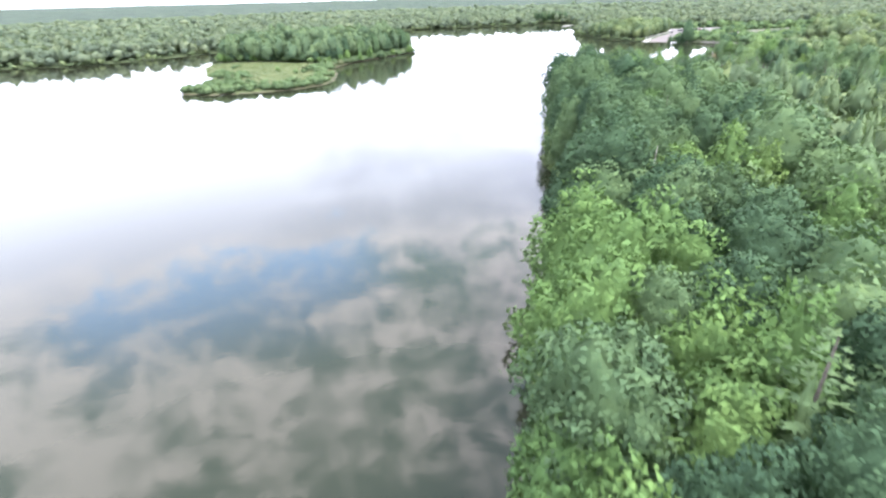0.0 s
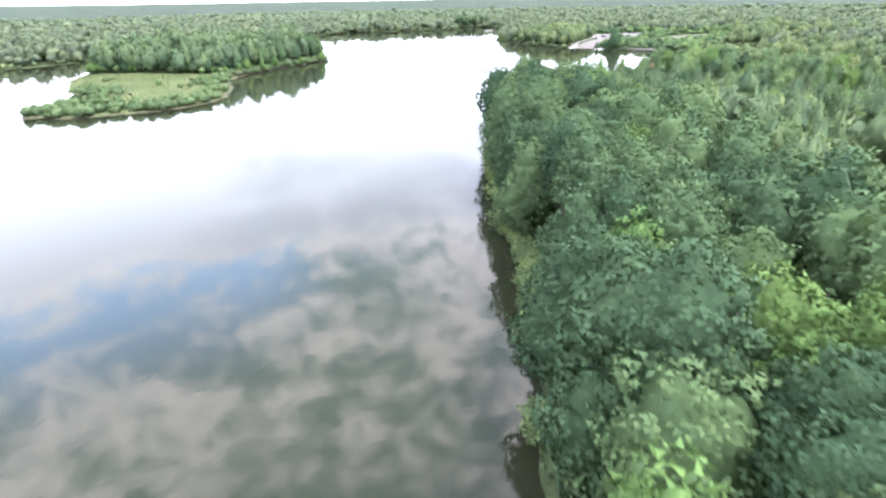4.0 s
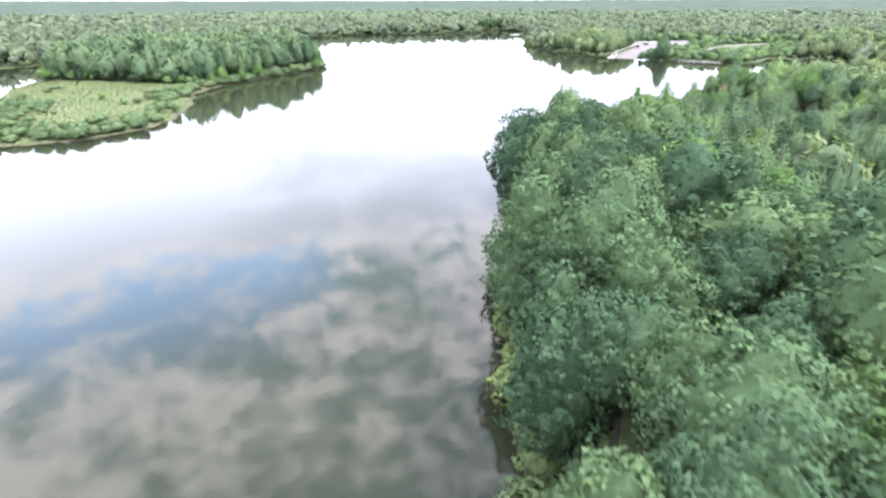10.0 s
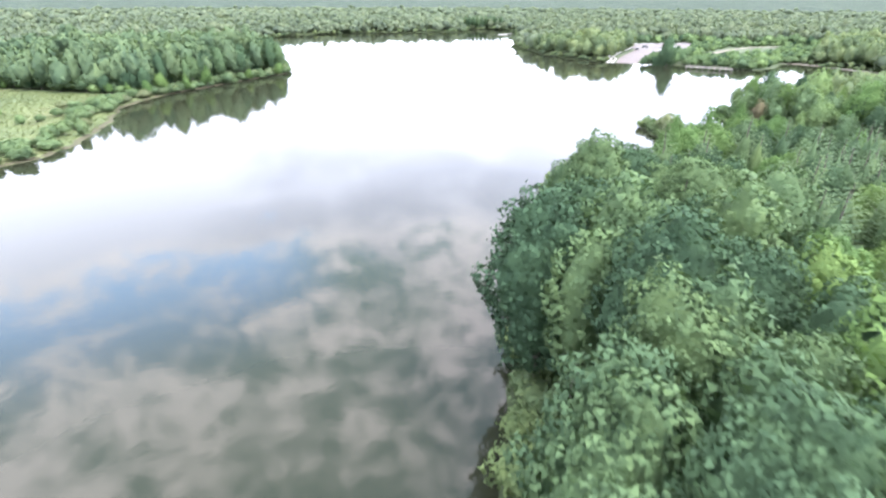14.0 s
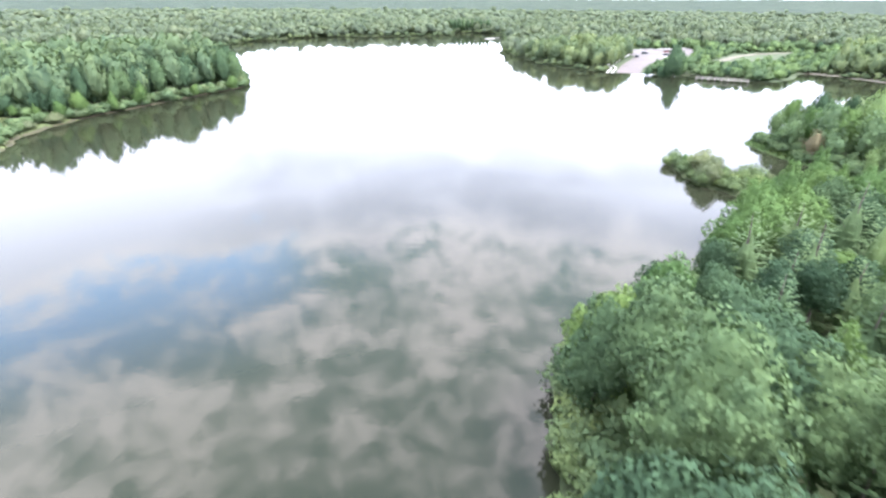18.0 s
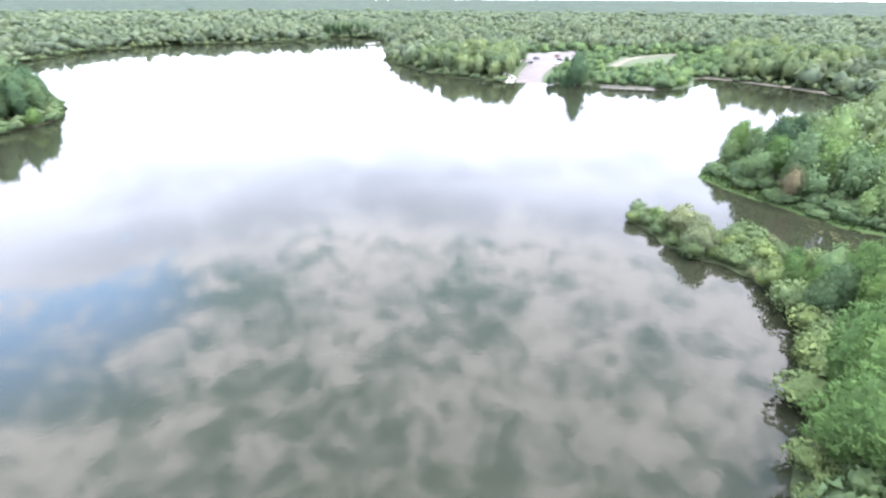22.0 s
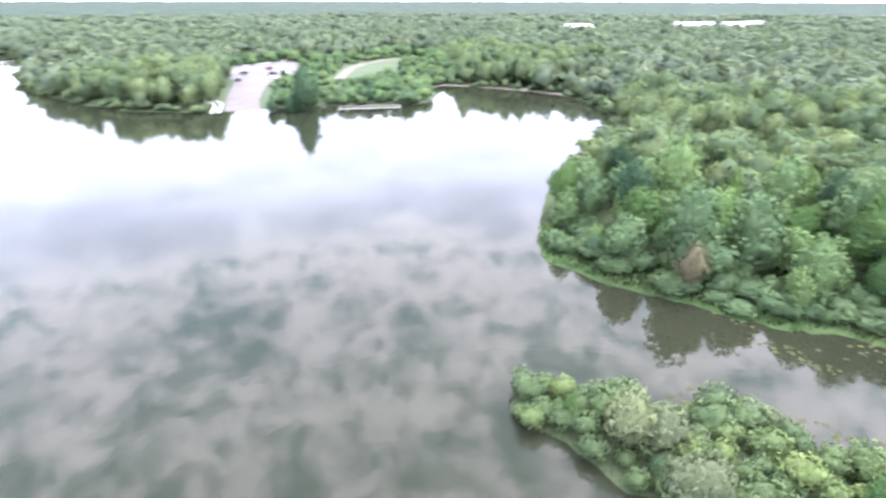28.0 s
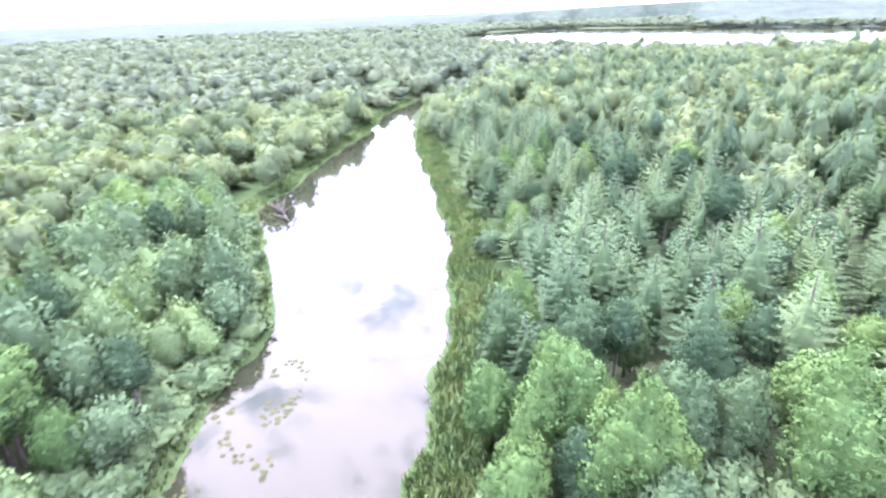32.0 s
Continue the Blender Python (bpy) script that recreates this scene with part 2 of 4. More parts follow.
PADS = foliage("lily_pads", (0.044, 0.050, 0.026), (0.058, 0.062, 0.032), (0.078, 0.074, 0.040), joined=True, cell=0.5, glow=0.1)
CANOPY = surface("far_canopy", (0.032, 0.046, 0.038), (0.042, 0.058, 0.045), (0.053, 0.070, 0.051), 0.012, 0.05, bump=1.0, dist=8.0, spec=0.05)
WHITE = surface("white_paint", (0.34, 0.34, 0.33), (0.40, 0.40, 0.39), (0.46, 0.46, 0.45), 0.5, 6.0, 0.5, 0.1)
PLANK = surface("weathered_plank", (0.17, 0.16, 0.15), (0.21, 0.20, 0.185), (0.26, 0.25, 0.23), 0.8, 9.0)
STEEL = surface("roof_sheet", (0.66, 0.67, 0.68), (0.74, 0.75, 0.76), (0.80, 0.81, 0.82), 0.1, 3.0, 0.45, 0.1)
RUBBER = surface("rubber", (0.018, 0.018, 0.018), (0.025, 0.025, 0.025), (0.035, 0.035, 0.035), 2.0, 20.0)
GLASS = surface("dark_window", (0.02, 0.024, 0.028), (0.03, 0.034, 0.04), (0.04, 0.045, 0.05), 0.5, 2.0, 0.08, 0.0)
BARK = surface("bark", (0.060, 0.054, 0.046), (0.088, 0.080, 0.070), (0.125, 0.116, 0.104), 2.0, 14.0)
PALE_BARK = surface("pale_bark", (0.30, 0.28, 0.25), (0.38, 0.36, 0.33), (0.46, 0.44, 0.41), 2.0, 14.0)
FLOOR = surface("forest_floor", (0.032, 0.044, 0.024), (0.044, 0.058, 0.030), (0.058, 0.072, 0.038), 0.08, 1.4, bump=0.7, dist=0.3, spec=0.03)
ISLE_GRASS = surface("marsh_turf", (0.064, 0.088, 0.040), (0.088, 0.112, 0.046), (0.112, 0.126, 0.060), 0.045, 1.3, bump=0.5, dist=0.2)
MEADOW = surface("meadow", (0.032, 0.054, 0.022), (0.042, 0.067, 0.027), (0.055, 0.077, 0.033), 0.05, 1.3, bump=0.5, dist=0.2, spec=0.03)
LAWN = surface("mown_grass", (0.046, 0.066, 0.036), (0.056, 0.076, 0.040), (0.070, 0.084, 0.046), 0.06, 1.6, bump=0.4, dist=0.1)
GRAVEL = surface("gravel", (0.095, 0.088, 0.090), (0.118, 0.109, 0.110), (0.145, 0.134, 0.134), 0.07, 3.0)
CONCRETE = surface("concrete", (0.100, 0.087, 0.090), (0.115, 0.101, 0.103), (0.135, 0.120, 0.121), 0.2, 4.0, 0.8, 0.2)
SAND = surface("sand", (0.100, 0.094, 0.074), (0.122, 0.115, 0.092), (0.148, 0.140, 0.114), 0.15, 3.0)
MUD = surface("mud", (0.042, 0.044, 0.026), (0.058, 0.056, 0.034), (0.075, 0.070, 0.044), 0.2, 2.0)


def water_material():
    k = Mat("lake_water", 0.035, 0.5)
    k.b.inputs["IOR"].default_value = 1.333
    k.colour(k.ramp(k.noise(0.02, 3, 0.5, True), (0.3, (0.014, 0.016, 0.010)), (0.7, (0.018, 0.020, 0.012))))
    near, far = k.noise(0.9, 3, 0.55, True), k.noise(0.10, 2, 0.5, True)
    return k.bump(k.mix(0.35, near, far), 0.035, 0.25).m


WATER = water_material()


# ---- meshes from numbers ----
def mesh_of(name, verts, faces, mat, smooth=False, normals=None):
    """A mesh from arrays: verts (n, 3), faces (m, 3 or 4); normals: one for each corner point, for the soft roundness of a clump."""
    me = bpy.data.meshes.new(name)
    verts, faces = np.asarray(verts, np.float32), np.asarray(faces, np.int32)
    k = faces.shape[1]
    me.vertices.add(len(verts)), me.loops.add(faces.size), me.polygons.add(len(faces))
    me.vertices.foreach_set("co", verts.ravel())
    me.loops.foreach_set("vertex_index", faces.ravel())
    me.polygons.foreach_set("loop_start", np.arange(0, faces.size, k, dtype=np.int32))
    me.polygons.foreach_set("use_smooth", np.full(len(faces), smooth))
    me.materials.append(mat)
    me.update(calc_edges=True)
    if normals is not None:
        me.normals_split_custom_set_from_vertices(np.asarray(normals, np.float32))
    return me


def unit(v):
    return v / np.maximum(np.linalg.norm(v, axis=-1, keepdims=True), 1e-9)


def sprigs(c, n, soft, size, rng, long=1.0, aim=None):
    """A small three-cornered spray of leaves at each centre c, facing n; soft: the roundness that it shades with; aim: where its tip points."""
    t = unit(np.cross(n, rng.normal(size=n.shape)))
    if aim is not None:
        t = unit(aim - n * (aim * n).sum(1, keepdims=True) * 0.9 + 0.5 * t)
    b = unit(np.cross(n, t))
    s = (size * rng.uniform(0.7, 1.35, len(c)))[:, None]
    v = np.stack([c + t * s * 1.1 * long, c - t * s * 0.6 * long + b * s * 0.8, c - t * s * 0.6 * long - b * s * 0.8], 1)
    return v.reshape(-1, 3), np.arange(3 * len(c)).reshape(-1, 3), np.repeat(soft, 3, 0)


def tube(points, radii, sides=6):
    """A tapered limb along points."""
    p = np.asarray(points, float)
    d = unit(np.gradient(p, axis=0))
    ref = np.where(np.abs(d[:, 2:3]) > 0.9, [[1.0, 0, 0]], [[0, 0, 1.0]])
    a = unit(np.cross(d, ref))
    b = np.cross(d, a)
    ang = np.linspace(0, 2 * np.pi, sides, endpoint=False)
    ring = np.cos(ang)[None, :, None] * a[:, None] + np.sin(ang)[None, :, None] * b[:, None]
    v = (p[:, None] + ring * np.asarray(radii, float)[:, None, None]).reshape(-1, 3)
    f = [(i * sides + j, i * sides + (j + 1) % sides, (i + 1) * sides + (j + 1) % sides, (i + 1) * sides + j) for i in range(len(p) - 1) for j in range(sides)]
    return v, np.array(f)


def joined(pieces):
    v, f, at = [], [], 0
    for a, b in pieces:
        v.append(a), f.append(b + at)
        at += len(a)
    return np.concatenate(v), np.concatenate(f)


# ---- plan of the shores ----
LAKE = [(40, -228), (10, -216), (-3, -180), (0, -120), (4, -40), (6, 10), (8, 35), (13, 60), (18, 80), (21, 97), (23, 115), (25, 133), (27, 152), (33, 175), (43, 202), (58, 214), (76, 226),
        (85, 234), (91, 241), (92, 248), (90, 254), (88, 260), (89.5, 266), (89, 271), (92, 274.5), (95, 271), (98, 264), (101, 257), (103, 250), (104, 243), (108, 237),
        (114, 222), (118, 211), (123, 203), (129, 191), (147, 166), (158, 152), (176, 128), (197, 95), (212, 55), (216, 50), (218, 56), (209, 96), (199, 118), (194, 128)]
LAKE += [(183, 164), (174, 183), (171, 195), (160, 204), (147, 215), (136, 226), (131, 238), (126, 249), (122, 258), (120.5, 267), (118.5, 279), (120, 287), (124, 291), (132, 297),
         (150, 305), (178, 311), (204, 317), (228, 330), (245, 347), (255, 366), (253, 385), (248, 408), (241, 420), (230, 413), (217, 400), (206, 393), (194, 395), (176, 415),
         (165, 421), (157, 427.5), (147, 433), (139, 435), (129, 448), (123, 457), (117, 485), (114, 530), (119, 575), (127, 598), (136, 640), (150, 700), (154, 742)]
LAKE += [(130, 760), (112, 767), (103, 745), (99, 717), (60, 712), (12, 708), (-30, 690), (-57, 672), (-78, 640), (-88, 599), (-120, 540), (-160, 470), (-178, 440), (-200, 407),
         (-238, 363), (-290, 350), (-420, 320), (-500, 100), (-480, -200), (-380, -420), (-250, -610), (-45, -665), (150, -740), (426, -830), (520, -700), (440, -360), (310, -275),
         (200, -216), (110, -222)]
ISLAND = [(-114, 231), (-100, 227.5), (-82, 231), (-68, 238), (-58, 250), (-57, 268), (-61, 290), (-67, 312), (-62, 337), (-49, 360), (-32, 388), (-28, 397), (-33, 425), (-60, 452),
          (-100, 455), (-140, 430), (-160, 400), (-150, 355), (-146, 330), (-128, 290), (-113, 271), (-108, 258), (-118, 243)]


def inside(p, poly):
    q = np.asarray(poly, float)
    hit = np.zeros(len(p), bool)
    for (x0, y0), (x1, y1) in zip(q, np.roll(q, -1, 0)):
        if y0 != y1:
            hit ^= ((p[:, 1] < y0) != (p[:, 1] < y1)) & (p[:, 0] < x0 + (p[:, 1] - y0) * (x1 - x0) / (y1 - y0))
    return hit


def off_line(p, line, closed=True):
    q = np.asarray(line, float)
    best = np.full(len(p), 1e9)
    for a, b in zip(q if closed else q[:-1], np.roll(q, -1, 0) if closed else q[1:]):
        d = b - a
        t = np.clip(((p - a) @ d) / (d @ d), 0, 1)
        best = np.minimum(best, np.hypot(*(p - a - t[:, None] * d).T))
    return best


def ripple(x, y, s):
    """Cheap smooth unevenness between -1 and 1."""
    return (np.sin(x / s + 1.3 * np.sin(y / s * 0.7)) + np.sin(y / s * 1.31 + 1.7 * np.sin(x / s * 0.53 + 2))) / 2


def ashore(p):
    """Metres inland (minus: out on the water)."""
    p = np.asarray(p, float)
    d = np.minimum(off_line(p, LAKE), off_line(p, ISLAND))
    land = ~inside(p, LAKE) | inside(p, ISLAND)
    d = np.where(land, d, -d)
    return d + 0.7 * ripple(p[:, 0], p[:, 1], 3.1) + 0.4 * ripple(p[:, 1], p[:, 0], 1.3)


def height(p):
    p = np.asarray(p, float)
    d = ashore(p)
    up = 0.10 + 1.3 * (1 - np.exp(-np.maximum(d, 0) / 10)) + 0.12 * ripple(p[:, 0], p[:, 1], 9) * np.clip(d / 10, 0, 1)
    return np.where(d > 0, up, np.maximum(d * 0.22, -2.5) + 0.10)


def axis(lo, hi, fine, reach=5200.0):
    mid = list(np.arange(lo, hi + fine, fine))
    step, a, b = fine, mid[0], mid[-1]
    while a > -reach or b < reach:
        step *= 1.35
        a, b = a - step, b + step
        mid = [a] + mid + [b]
    return np.array(mid)


def ground():
    xs, ys = axis(-210, 310, 3.0), axis(-60, 560, 3.0)
    gx, gy = np.meshgrid(xs, ys, indexing="ij")
    p = np.stack([gx.ravel(), gy.ravel()], 1)
    v = np.column_stack([p, height(p)])
    i = np.arange(len(xs) * len(ys)).reshape(len(xs), len(ys))
    f = np.stack([i[:-1, :-1], i[1:, :-1], i[1:, 1:], i[:-1, 1:]], -1).reshape(-1, 4)
    tagged(new("ground", mesh_of("ground", v, f, FLOOR, True)), "dark green undergrowth on the forest floor sloping down to the lake", "ground", kind="structure")
    w = 6000.0
    q = [(-w, -w, 0), (w, -w, 0), (w, w, 0), (-w, w, 0)]
    tagged(new("water", mesh_of("water", q, [(0, 1, 2, 3)], WATER)), "calm green-grey lake water mirroring broken cloud", "lake", kind="structure")


ground()


# ---- trees ----
def ball(level):
    bm = bmesh.new()
    bmesh.ops.create_icosphere(bm, subdivisions=level, radius=1.0)
    v, f = np.array([q.co for q in bm.verts]), np.array([[w.index for w in q.verts] for q in bm.faces])
    bm.free()
    return v, f


def shade(v, f):
    """Corner normals of a closed shape, from its faces."""
    fn = np.cross(v[f[:, 1]] - v[f[:, 0]], v[f[:, 2]] - v[f[:, 0]])
    n = np.zeros_like(v)
    for k in range(3):
        np.add.at(n, f[:, k], fn)
    return unit(n)


def lumps(rng, level, count, low, deep=0.30):
    """A unit ball swollen into rounded lobes, with creases between them: corner points, faces and corner normals."""
    v, f = ball(level)
    u = unit(rng.normal(size=(count * 4, 3)) + [0, 0, 0.25])
    u = u[u[:, 2] > low][:count]
    wide = rng.uniform(0.9, 1.25, len(u)) * math.sqrt(2.2 / count)
    near = np.linalg.norm(v[:, None] - u[None], axis=2) / wide
    rise = np.sqrt(np.maximum(1 - near ** 2, 0)) * rng.uniform(0.35, 1.0, len(u))
    v = v * (1 - deep + deep * rise.max(1, keepdims=True)) * rng.uniform(0.96, 1.04, (len(v), 1))
    for a in rng.normal(size=(3, 3)):                               # no crown is even all round
        v = v * (1 + 0.10 * np.sin(2.2 * v @ a[:, None] + rng.uniform(0, 6.28)))
    return v, f, shade(v, f)


def over(rng, v, f, n, count):
    """Places spread evenly over a surface, and its normals there."""
    area = np.linalg.norm(np.cross(v[f[:, 1]] - v[f[:, 0]], v[f[:, 2]] - v[f[:, 0]]), axis=1)
    k = rng.choice(len(f), count, p=area / area.sum())
    b = rng.dirichlet((1, 1, 1), count)[:, :, None]
    return (v[f[k]] * b).sum(1), unit((n[f[k]] * b).sum(1))


def apart(rng, p, gap):
    """A choice of the points p, none nearer to another than gap."""
    kept = []
    for q in p[rng.permutation(len(p))]:
        if not kept or np.min(np.linalg.norm(np.array(kept) - q, axis=1)) > gap:
            kept.append(q)
    return np.array(kept)


def crown_faces(seed, r, h, boughs, tuft, leaves, size, long=1.0, droop=0.0, low=-0.45, level=3, peak=0.22):
    """A crown: boughs swelling out of an egg or cone, each set with tufts of leafy sprays; tuft: their radius in metres."""
    rng = np.random.default_rng(seed)
    v, f, n = lumps(rng, level, boughs, low, 0.30)
    f = f[v[f].mean(1)[:, 2] > low - 0.35]
    egg = 1.0 - peak * np.clip(v[:, 2:3] + 0.2, 0, 1.2) ** 1.5      # narrower towards the top
    v = v * [r, r, h * 0.5] * np.concatenate([egg, egg, np.ones_like(egg)], 1) + [0, 0, h * 0.5]
    v[:, 2] -= droop * np.hypot(v[:, 0], v[:, 1]) ** 2 / r
    n = shade(v, f)
    at = apart(rng, over(rng, v, f, n, 700)[0], tuft * 1.15)
    wide, tall = tuft * rng.uniform(0.75, 1.3, len(at)), rng.uniform(0.6, 1.5, len(at))

    def swell(p):
        near = np.linalg.norm(p[:, None] - at[None], axis=2) / wide
        return (np.sqrt(np.maximum(1 - near ** 2, 0)) * wide * tall).max(1, keepdims=True)

    c, d = over(rng, v, f, n, leaves)
    up = swell(c)
    keep = rng.random(leaves) < 0.25 + up[:, 0] / (tuft * 0.9)       # more leaves on the tufts than in the creases
    c, d, up = c[keep], d[keep], up[keep]
    step = 0.12
    side = unit(np.cross(d, rng.normal(size=d.shape)))
    side2 = np.cross(d, side)
    soft = unit(d + 0.75 * (side * (up - swell(c + side * step)) + side2 * (up - swell(c + side2 * step))) / step)
    c = c + unit(d + [0, 0, 0.45]) * (up * 1.35 - 0.6 * tuft + rng.uniform(-0.08, 0.16, up.shape) + 0.35 * rng.random(up.shape) ** 6)
    face = unit(soft + rng.normal(size=d.shape) * 0.42 + [0, 0, 0.25])
    lv, lf, ls = sprigs(c, face, unit(soft + rng.normal(size=d.shape) * 0.22), size, rng, long, unit(d * [1, 1, 0.3] + [0, 0, 0.7]))
    v = v + unit(n + [0, 0, 0.45]) * (swell(v) * 0.55 - 0.45 * tuft - 0.26)
    return np.concatenate([lv, v]), np.concatenate([lf, f + len(lv)]), np.concatenate([ls, shade(v, f)])


def spire_faces(seed, r, h, whorls, size, per=10):
    """A conifer: tiers of feathery boughs that shorten towards the tip, each a flat fan of needled twigs."""
    rng = np.random.default_rng(seed)
    V, N = [], []
    for i in range(whorls):
        f = (i / (whorls - 1)) ** 0.9
        z, reach = h * (0.05 + 0.93 * f), r * (1 - f) ** 0.75 * rng.uniform(0.88, 1.08) + 0.14
        arms = max(4, int(per * (1 - 0.45 * f)))
        for a in rng.uniform(0, 6.28) + np.arange(arms) * 6.283 / arms + rng.normal(0, 0.16, arms):
            ln, pitch = reach * rng.uniform(0.75, 1.15), rng.uniform(-0.10, 0.12) + 0.55 * f ** 2
            out, side = np.array([math.cos(a), math.sin(a), 0.0]), np.array([-math.sin(a), math.cos(a), 0.0])
            steps = max(2, int(1.6 + 4.2 * ln / r))
            for q in np.linspace(0.42, 1.0, steps):
                o = out * ln * q + [0, 0, z + ln * (pitch * q + 0.16 * q * q - 0.10)]
                twig = min(ln * 0.34, 0.65) * (1.15 - 0.55 * q) + 0.12
                for s in (-1.0, -0.35, 0.4, 1.0):
                    d = unit(out * rng.uniform(0.7, 1.0) + side * s * rng.uniform(0.7, 1.2) + [0, 0, rng.normal(0.16, 0.16)])
                    w = np.cross(d, [0, 0, 1.0]) * size * rng.uniform(0.75, 1.3)
                    tip = o + d * twig * rng.uniform(0.8, 1.2) + [0, 0, rng.normal(0, 0.05)]
                    V += [o - w, o + w, tip]
                    m = unit(out * 0.6 * q + d * 0.35 + [0, 0, 0.75] + rng.normal(0, 0.15, 3))
                    N += [m, m, m]
    v, sn = np.array(V), np.array(N)
    hv, hf, hn = lumps(rng, 3, 30, -1.0, 0.35)
    hull = hv * [r * 0.78, r * 0.78, h * 0.46] + [0, 0, h * 0.45]
    hull[:, :2] *= (1.0 - hull[:, 2:3] / (h * 0.93)).clip(0.06, 1)
    return np.concatenate([v, hull]), np.concatenate([np.arange(len(v)).reshape(-1, 3), hf + len(v)]), np.concatenate([sn, hn])


def trunk_faces(seed, h, r, lean=0.35):
    rng = np.random.default_rng(seed)
    z = np.linspace(-0.3, h, 6)
    x, y = np.cumsum(rng.normal(0, lean, (2, 6)), axis=1) * (z / max(h, 1)) ** 2
    return tube(np.column_stack([x, y, z]), r * np.array([1.25, 1.0, 0.85, 0.66, 0.45, 0.18]))


def limb_faces(seed, h0, h, reach, r, count):
    rng = np.random.default_rng(seed)
    out = []
    for i in range(count):
        a, z0 = i * 2.4 + rng.uniform(-0.4, 0.4), rng.uniform(h0, h * 0.8)
        s = np.linspace(0, 1, 4)
        ln = reach * rng.uniform(0.6, 1.0)
        out.append(tube(np.column_stack([np.cos(a) * ln * s, np.sin(a) * ln * s, z0 + (h - z0) * 0.7 * s ** 0.8]), r * np.array([1, 0.75, 0.5, 0.2]), 5))
    return out


def tree_kind(name, label, category, group, leafmat, crown, trunk, limbs, bark=None):
    """A tree with its parts, kept aside as the pattern for copy_thing()."""
    root = tagged(new(name), label, category, group)
    v, f = trunk
    new("trunk", mesh_of("trunk", v, f, bark or BARK, True)).parent = root
    for v, f in limbs:
        new("limb", mesh_of("limb", v, f, bark or BARK, True)).parent = root
    if crown:
        v, f, soft = crown
        new("crown", mesh_of("crown", v, f, leafmat, True, soft)).parent = root
    return root


def raised(vf, z):
    return (vf[0] + [0, 0, z], *vf[1:])


KINDS = {}


def patterns():
    def broad(key, i, name, label, mat, r, h, clear, leaves, size, boughs=12, tuft=0.7, bark=None, long=1.0, droop=0.0, low=-0.45, level=3, peak=0.22):
        H = h + clear
        KINDS.setdefault(key, []).append((tree_kind(name, label, "tree", "woodland by the lake", mat, raised(crown_faces(i, r, h, boughs, tuft, leaves, size, long, droop, low, level, peak), clear),
                                                    trunk_faces(i, clear + h * 0.6, 0.016 * H), limb_faces(i, clear * 0.75, clear + h * 0.7, r * 0.6, 0.008 * H, 2 if H > 9 else 1), bark), H))

    tall = "tall full-crowned green broadleaf tree in the lakeside wood"
    for i in range(6):
        broad("oak", 10 + i, "broadleaf_tree", tall, BROAD, 3.3 + 0.3 * (i % 3), 9.0 + (i % 2), 7.0, 7400, 0.13, 11, 0.60, level=3, low=-0.3, peak=0.3)
    for i in range(4):
        broad("inland", 120 + i, "broadleaf_tree", tall, BROAD, 3.4 + 0.3 * (i % 3), 8.5 + (i % 2), 7.5, 1600, 0.21, 11, 0.85, low=-0.2, level=3, peak=0.30)
    for i in range(4):
        broad("edge", 20 + i, "shore_tree", "leafy green broadleaf tree hanging over the water's edge", BROAD, 3.2, 13.5, 0.3, 7400, 0.13, 14, 0.60, low=-0.9, level=3, peak=0.30)
    for i in range(3):
        broad("ash", 30 + i, "slender_tree", "slender green broadleaf tree with an upswept crown", BROAD, 2.7, 10.5, 5.0, 2200, 0.16, 9, 0.60, long=1.4, peak=0.42)
    for i in range(4):
        broad("maple", 40 + i, "light_green_tree", "bright yellow-green broadleaf tree by the water", LIME, 3.1, 11.8, 0.6, 6600, 0.105, 11, 0.58, long=1.5, low=-0.9, level=3, peak=0.40)
    for i in range(4):
        broad("round", 50 + i, "small_round_tree", "small round-crowned green tree on low ground by the water", GROVE, 3.0, 7.0, 0.1, 1300, 0.19, 9, 0.66, low=-0.9, level=3, peak=0.28)
    for i in range(4):
        broad("oval", 55 + i, "small_upright_tree", "upright oval-crowned green tree on the low peninsula", GROVE, 2.4, 9.0, 0.2, 1300, 0.18, 9, 0.62, long=1.3, low=-0.9, level=3, peak=0.48)
    for i in range(4):                                              # the same trees, where they only stand far off
        broad("round_off", 150 + i, "small_round_tree", "small round-crowned green tree on low ground by the water", GROVE, 3.0, 7.0, 0.1, 420, 0.32, 9, 0.8, low=-0.9, level=2, peak=0.28)
        broad("edge_off", 160 + i, "shore_tree", "leafy green broadleaf tree hanging over the water's edge", BROAD, 3.2, 13.5, 0.3, 700, 0.32, 12, 0.8, low=-0.9, level=2, peak=0.35)
    for i in range(3):
        broad("shrub", 60 + i, "shrub", "low grey-green waterside shrub", SHRUB, 1.9, 2.8, 0.0, 620, 0.16, 7, 0.42, low=-0.8, level=2)
    for i in range(3):
        broad("willow", 70 + i, "willow", "pale olive willow bush leaning over the water", WILLOW, 2.6, 4.5, 0.2, 1500, 0.13, 8, 0.50, long=1.8, droop=0.10, low=-0.9, level=3)
    broad("rust", 80, "withered_tree", "brown withered tree at the water's edge", RUST, 1.7, 6.6, 0.8, 900, 0.12, 7, 0.55, low=-0.7, level=2, peak=0.05)
    for i in range(5):
        H = 13.0
        KINDS.setdefault("pine", []).append((tree_kind("conifer", "blue-green pointed conifer in the mixed wood", "tree", "conifers by the channel", NEEDLE,
                                                       raised(spire_faces(90 + i, 2.9, 12.2, 14 + i % 3, 0.07), 0.5), trunk_faces(90 + i, H * 0.96, 0.16, 0.05), limb_faces(90 + i, 3, 9, 1.8, 0.04, 1)), H))
